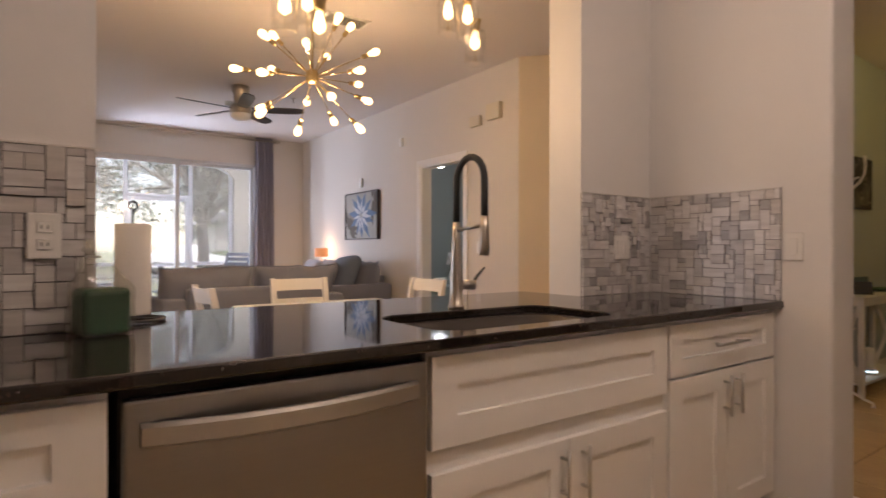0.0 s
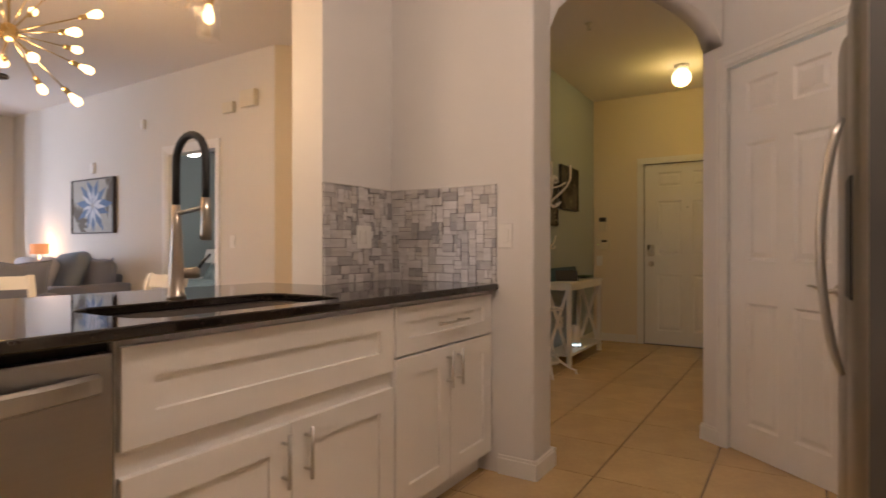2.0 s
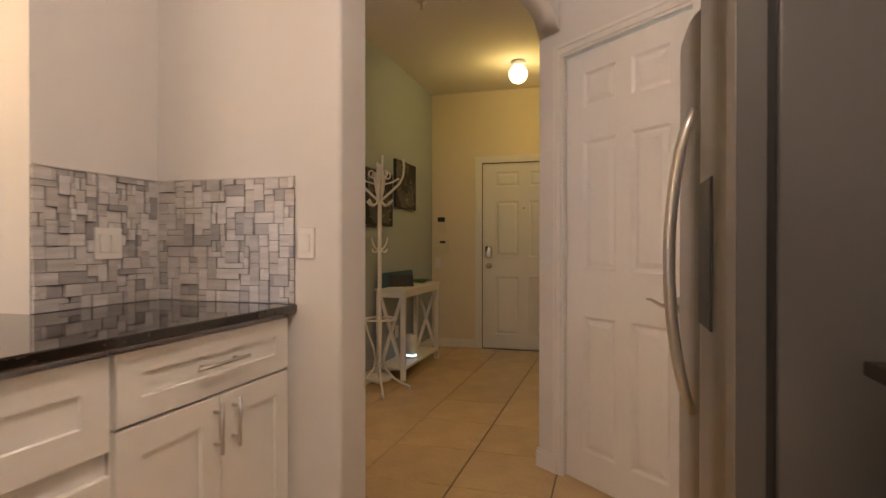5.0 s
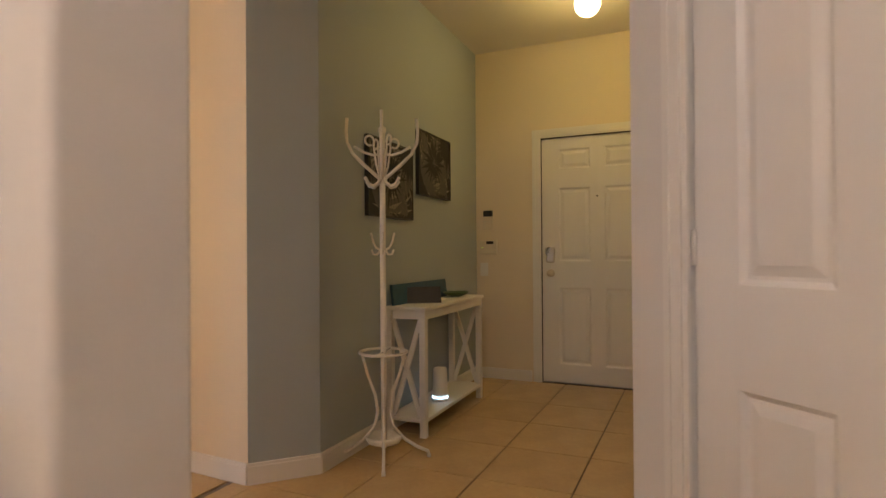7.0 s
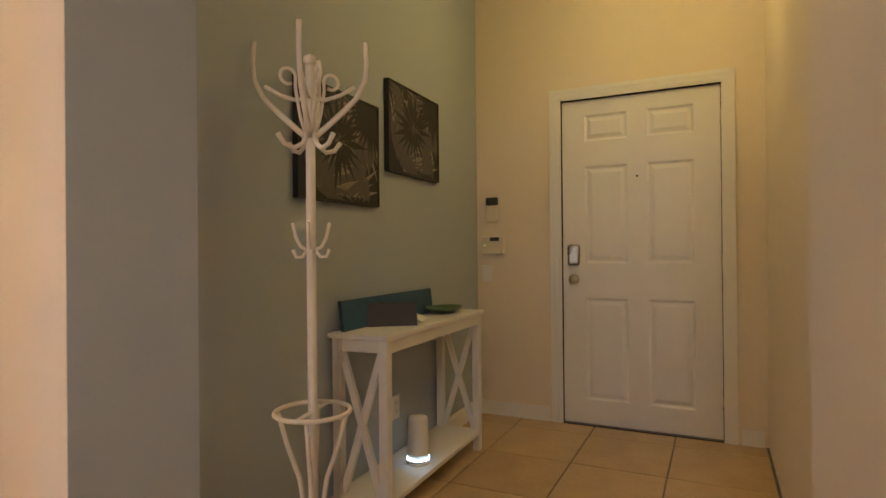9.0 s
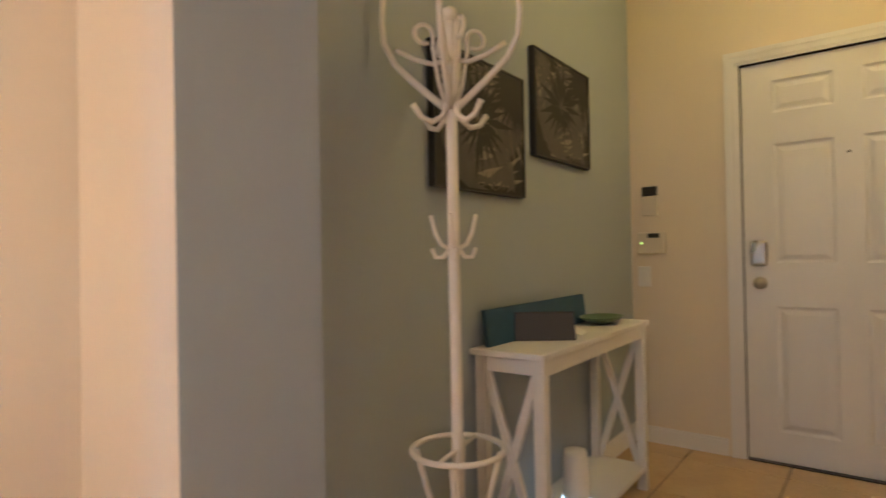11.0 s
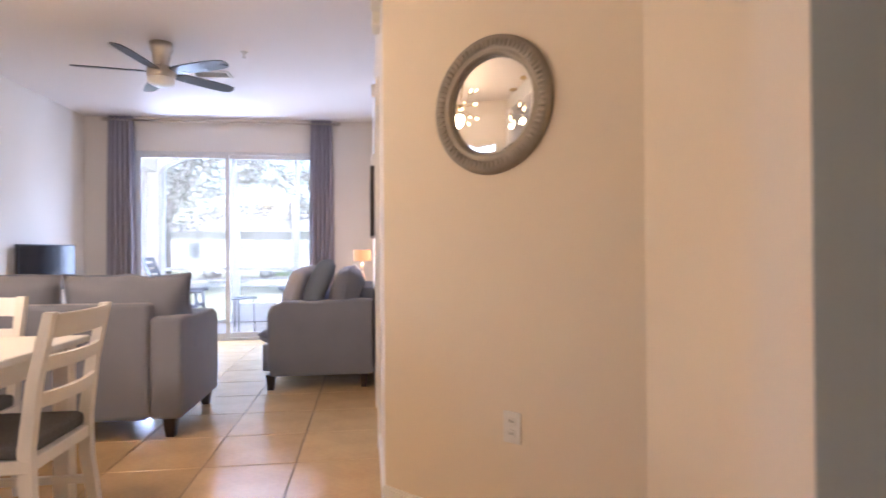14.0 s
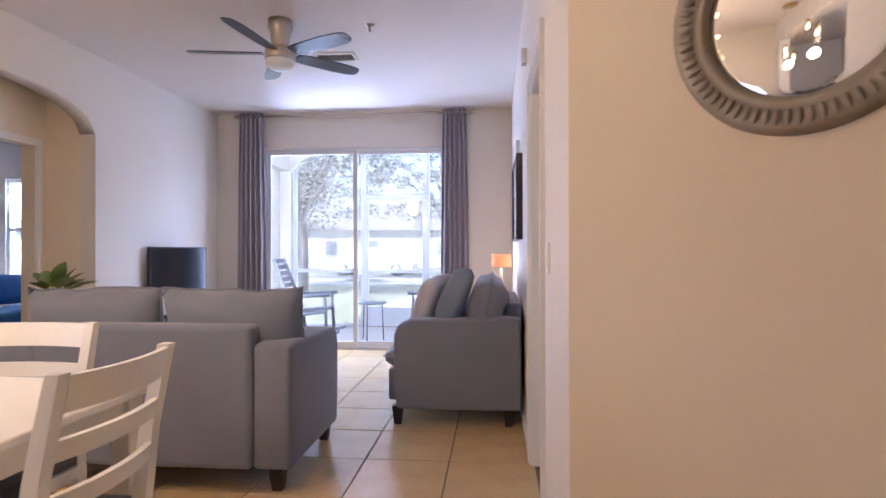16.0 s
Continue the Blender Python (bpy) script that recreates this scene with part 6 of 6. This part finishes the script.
def oak(x, y, height, spread_, seed, leaves):
    rnd = random.Random(seed)
    t = thing("oak_tree", pose(x, y, -0.12), "spreading live oak with a grey forked trunk", "tree", "street oaks")
    q = nb()
    fork = height * 0.28
    tube(q, [(0, 0, 0), (0.05, 0.02, fork * 0.5), (0.0, 0.05, fork)], [0.24, 0.19, 0.17], 10)
    tips = []
    for i in range(7):
        a = i * math.tau / 7 + rnd.uniform(-0.3, 0.3)
        r = spread_ * rnd.uniform(0.45, 0.8)
        z = height * rnd.uniform(0.55, 0.9)
        p1 = (r * 0.35 * math.cos(a), r * 0.35 * math.sin(a), fork + (z - fork) * 0.5)
        p2 = (r * math.cos(a), r * math.sin(a), z)
        tube(q, [(0, 0.03, fork * 0.92), p1, p2], [0.13, 0.085, 0.03], 7)
        tips += [Vector(p1), Vector(p2)]
        for j in range(3):
            b = a + rnd.uniform(-0.9, 0.9)
            p3 = (p1[0] + spread_ * 0.4 * math.cos(b), p1[1] + spread_ * 0.4 * math.sin(b), p1[2] + rnd.uniform(-0.1, 0.25) * height)
            tube(q, [p1, p3], [0.05, 0.015], 5)
            tips.append(Vector(p3))
    part("trunk", q, M_BARK, t)
    verts, faces = [], []
    cl = []
    for p in tips:
        for _ in range(7):
            cl.append((p + Vector((rnd.gauss(0, 1), rnd.gauss(0, 1), rnd.gauss(0, 0.6))) * spread_ * 0.19, rnd.uniform(0.35, 0.75)))
    for i in range(leaves):
        c, r = cl[rnd.randrange(len(cl))]
        o = c + Vector((rnd.gauss(0, 0.5), rnd.gauss(0, 0.5), rnd.gauss(0, 0.35))) * r
        a, b, s = rnd.uniform(0, math.tau), rnd.uniform(-0.9, 0.9), rnd.uniform(0.05, 0.10)
        u = Vector((math.cos(a), math.sin(a), b)).normalized() * s
        v = u.cross(Vector((rnd.uniform(-1, 1), rnd.uniform(-1, 1), 1))).normalized() * s * 0.55
        k = len(verts)
        verts += [o - u, o + v, o + u, o - v]
        faces.append((k, k + 1, k + 2, k + 3))
    me = bpy.data.meshes.new("crown")
    me.from_pydata(verts, [], faces)
    me.materials.append(M_OAK)
    o = new("crown", me)
    o.parent = t
    tagged(o, "dense small oak leaves", kind="stuff")
    return t


oak(-2.6, 21.0, 8.4, 4.8, 1, 17000)
oak(5.2, 22.0, 8.2, 5.0, 2, 17000)
oak(1.0, 38.0, 9.0, 6.0, 3, 18000)
oak(11.0, 37.0, 9.0, 6.0, 4, 16000)
oak(-11.0, 38.0, 9.5, 6.5, 5, 16000)
oak(18.0, 60.0, 11.0, 8.0, 6, 12000)


def bush(x, y, r, seed):
    rnd = random.Random(seed)
    b = thing("clipped_shrub", pose(x, y, -0.12), "rounded bright green clipped shrub", "shrub", "street shrubs")
    verts, faces = [], []
    for i in range(5000):
        d = Vector((rnd.gauss(0, 1), rnd.gauss(0, 1), abs(rnd.gauss(0, 1)))).normalized()
        o = d * r * rnd.uniform(0.8, 1.05) * (1 + 0.12 * noise.noise(d * 3))
        o.z *= 0.9
        u = Vector((rnd.uniform(-1, 1), rnd.uniform(-1, 1), rnd.uniform(-1, 1))).normalized() * 0.07
        v = u.cross(d).normalized() * 0.035
        k = len(verts)
        verts += [o - u, o + v, o + u, o - v]
        faces.append((k, k + 1, k + 2, k + 3))
    me = bpy.data.meshes.new("foliage")
    me.from_pydata(verts, [], faces)
    me.materials.append(M_SHRUB)
    o = new("foliage", me)
    o.parent = b
    tagged(o, kind="stuff")


M_SHRUB = mat("shrub_leaf", (0.09, 0.16, 0.035), 0.7, vary=0.35, scale=3)
bush(8.0, 34.6, 1.0, 1)
bush(9.2, 35.2, 1.2, 2)
bush(-1.2, 34.8, 0.8, 3)


def house(x, y, w, d, h, label):
    hs = thing("house", pose(x, y, -0.12), label, "house", "houses across the street")
    part("wall", box(nb(), 0, 0, 0, w, d, h), M_HOUSE, hs, "white stucco wall")
    q = nb()
    b = [q.verts.new(p) for p in ((-0.4, -0.4, h), (w + 0.4, -0.4, h), (w + 0.4, d + 0.4, h), (-0.4, d + 0.4, h))]
    t = [q.verts.new((d / 2, d / 2, h + d * 0.26)), q.verts.new((w - d / 2, d / 2, h + d * 0.26))]
    q.faces.new(b[::-1])
    q.faces.new((b[0], b[1], t[1], t[0]))
    q.faces.new((b[1], b[2], t[1]))
    q.faces.new((b[2], b[3], t[0], t[1]))
    q.faces.new((b[3], b[0], t[0]))
    part("roof", q, M_ROOF, hs, "grey shingle hip roof")
    for wx in (0.18, 0.42, 0.8):
        f = part("window", box(nb(), w * wx, -0.05, 0.9, w * wx + 1.1, 0.02, 2.2), M_TRIM, hs)
        part("pane", box(nb(), w * wx + 0.08, -0.06, 0.98, w * wx + 1.02, -0.045, 2.12), M_PANE, f)
    part("garage_door", box(nb(), w * 0.56, -0.05, 0, w * 0.56 + 2.4, 0.02, 2.1), M_TRIM, hs)


M_PANE = mat("hazy_window_pane", (0.22, 0.24, 0.26), 0.15, vary=0.05)
M_HOUSE = mat("white_house_stucco", (0.55, 0.53, 0.50), 0.9, vary=0.04, scale=2)
M_ROOF = mat("grey_shingles", (0.16, 0.155, 0.16), 0.9, vary=0.15, scale=6)
house(9.6, 38.5, 13, 9, 2.9, "low white stucco house with a grey roof")
house(-12.0, 46, 14, 9, 2.9, "low white stucco house behind the oaks")
house(28.0, 42, 14, 9, 2.9, "low white house further along the street")
house(-34.0, 42, 14, 9, 2.9, "low white house further along the street")


def car(m, mat_, label):
    c = thing("parked_car", m, label, "car", "cars parked in the street")
    prof = [(-2.2, 0.30), (-2.25, 0.62), (-2.1, 0.86), (-1.5, 0.93), (-0.85, 1.38), (0.55, 1.42), (1.2, 0.98), (2.05, 0.84), (2.22, 0.6), (2.2, 0.30)]
    q = nb()
    rows = []
    for yy, k in ((-0.88, 0.96), (-0.80, 1.0), (0.80, 1.0), (0.88, 0.96)):
        rows.append([q.verts.new((x * k, yy * (0.84 if z > 1.0 else 1), z)) for x, z in prof])
    for a, b in zip(rows, rows[1:]):
        for i in range(len(a)):
            q.faces.new((a[i], a[(i + 1) % len(a)], b[(i + 1) % len(a)], b[i])).smooth = False
    q.faces.new(rows[0])
    q.faces.new(rows[-1][::-1])
    part("body", q, mat_, c)
    part("side_glass", box(nb(), -0.95, -0.77, 0.98, 0.75, 0.77, 1.30), M_SCREEN, c)
    for x in (-1.35, 1.35):
        for y in (-0.80, 0.80):
            w = part("wheel", spread(lathe(nb(), [(0, -0.1), (0.30, -0.1), (0.325, -0.06), (0.325, 0.06), (0.30, 0.1), (0, 0.1)], seg=20), Matrix.Translation((x, y, 0.325)) @ Matrix.Rotation(radians(90), 4, 'X')), M_BLACK, c)
            part("rim", spread(lathe(nb(), [(0, -0.105), (0.19, -0.105), (0.2, 0.105), (0, 0.105)], seg=16), Matrix.Translation((x, y, 0.325)) @ Matrix.Rotation(radians(90), 4, 'X')), M_STEELH, w)


M_CARW = mat("white_car_paint", (0.72, 0.72, 0.73), 0.2, vary=0.01)
M_CARR = mat("red_car_paint", (0.40, 0.03, 0.03), 0.25, vary=0.02)
car(pose(6.4, 31.6, -0.105), M_CARW, "white saloon car parked across the street")
car(pose(11.6, 31.7, -0.105), M_CARR, "red saloon car parked across the street")
car(pose(-2.5, 31.7, -0.105), M_CARW, "white saloon car parked under the oaks")

# ---- mosaic backsplash: single marble pieces on grey adhesive ----
U = 0.0217
M_ADH = mat("grey_tile_adhesive", (0.11, 0.10, 0.095), 0.9, vary=0.1, scale=40)


def mosaic(name, m, nx, nz, seed, label):
    """Marble mosaic on a wall: x along it, face towards -y."""
    rnd = random.Random(seed)
    root = tagged(new(name, mesh_of(box(nb(), 0, -0.002, 0, nx * U, 0, nz * U), name, M_ADH)), label, "backsplash", kind="structure")
    root.matrix_world = m
    used = set()
    shapes = {}
    pick = [(4, 2), (4, 2), (3, 2), (3, 2), (2, 3), (2, 2), (2, 2), (5, 2), (2, 4), (1, 2), (4, 1), (2, 1)]
    for j in range(nz):
        for i in range(nx):
            if (i, j) in used:
                continue
            for a, b in rnd.sample(pick, len(pick)) + [(2, 1), (1, 1)]:
                cells = [(i + p, j + q) for p in range(a) for q in range(b)]
                if i + a <= nx and j + b <= nz and not used.intersection(cells):
                    break
            used.update(cells)
            dep = rnd.choice((0.0045, 0.006, 0.008, 0.011, 0.015))
            key = (a, b, dep)
            if key not in shapes:
                shapes[key] = mesh_of(box(nb(), 0.0011, -dep, 0.0011, a * U - 0.0011, -0.0021, b * U - 0.0011, 0.0007, 1), "tile", M_MARBLE)
            o = new("tile", shapes[key])
            o.parent = root
            o.location = (i * U, 0, j * U)
    ob = part("edge_trim", box(nb(), 0, -0.009, nz * U, nx * U, 0, nz * U + 0.005), M_STEELH, root, "thin metal edge trim")
    return root


NZ = 22
mosaic("backsplash", pose(0.628 - 40 * U, 2.449, 0.9155), 40, NZ, 1, "grey marble mosaic backsplash beside the bar opening")
mosaic("backsplash", pose(3.070 - 24 * U, 2.449, 0.9155), 24, NZ, 2, "grey marble mosaic backsplash in the corner")
mosaic("backsplash", pose(3.079, 2.440, 0.9155, 0, 0, -90), 29, NZ, 3, "grey marble mosaic backsplash on the end wall")

# ---- floor tiles: single ceramic tiles with recessed joints ----
floor = tagged(new("floor"), "beige mottled ceramic floor tiles with tan joints", "floor", kind="structure")


def tiles(PX, PYT, x_line, y_line, x0, x1, y0, y1, keep):
    shapes = {}
    i0, j0 = math.floor((x0 - x_line) / PX), math.floor((y0 - y_line) / PYT)
    for i in range(i0, i0 + int((x1 - x0) / PX) + 3):
        for j in range(j0, j0 + int((y1 - y0) / PYT) + 3):
            a0, a1 = max(x_line + i * PX, x0), min(x_line + (i + 1) * PX, x1)
            b0, b1 = max(y_line + j * PYT, y0), min(y_line + (j + 1) * PYT, y1)
            if a1 - a0 < 0.03 or b1 - b0 < 0.03 or not keep((a0 + a1) / 2, (b0 + b1) / 2):
                continue
            key = (round(a1 - a0, 3), round(b1 - b0, 3))
            if key not in shapes:
                shapes[key] = mesh_of(box(nb(), -key[0] / 2 + 0.0035, -key[1] / 2 + 0.0035, -0.010, key[0] / 2 - 0.0035, key[1] / 2 - 0.0035, 0.0, 0.0015, 1), "floor_tile", M_TILE)
            o = new("floor_tile", shapes[key])
            o.parent = floor
            o.location = ((a0 + a1) / 2, (b0 + b1) / 2, 0)


tiles(0.482, 0.466, 3.757, 1.395, -2.2, 7.32, -0.45, 2.912, lambda x, y: not (x > 4.3 and y < 0.8) and (x > 0 or y > 0.2))
tiles(0.474, 0.503, 3.035, 5.46, 0.26, 4.85, 2.918, 9.43, lambda x, y: x < 4.1 or y < 4.5)
solid("den_floor", box(nb(), -3.1, 4.8, -0.006, 0.255, 9.42, 0.0), M_TILE, "beige ceramic floor of the den", "floor")
solid("bedroom_floor", box(nb(), 4.86, 3.5, -0.006, 8.1, 9.42, 0.0), M_TILE, "beige ceramic floor of the bedroom", "floor")
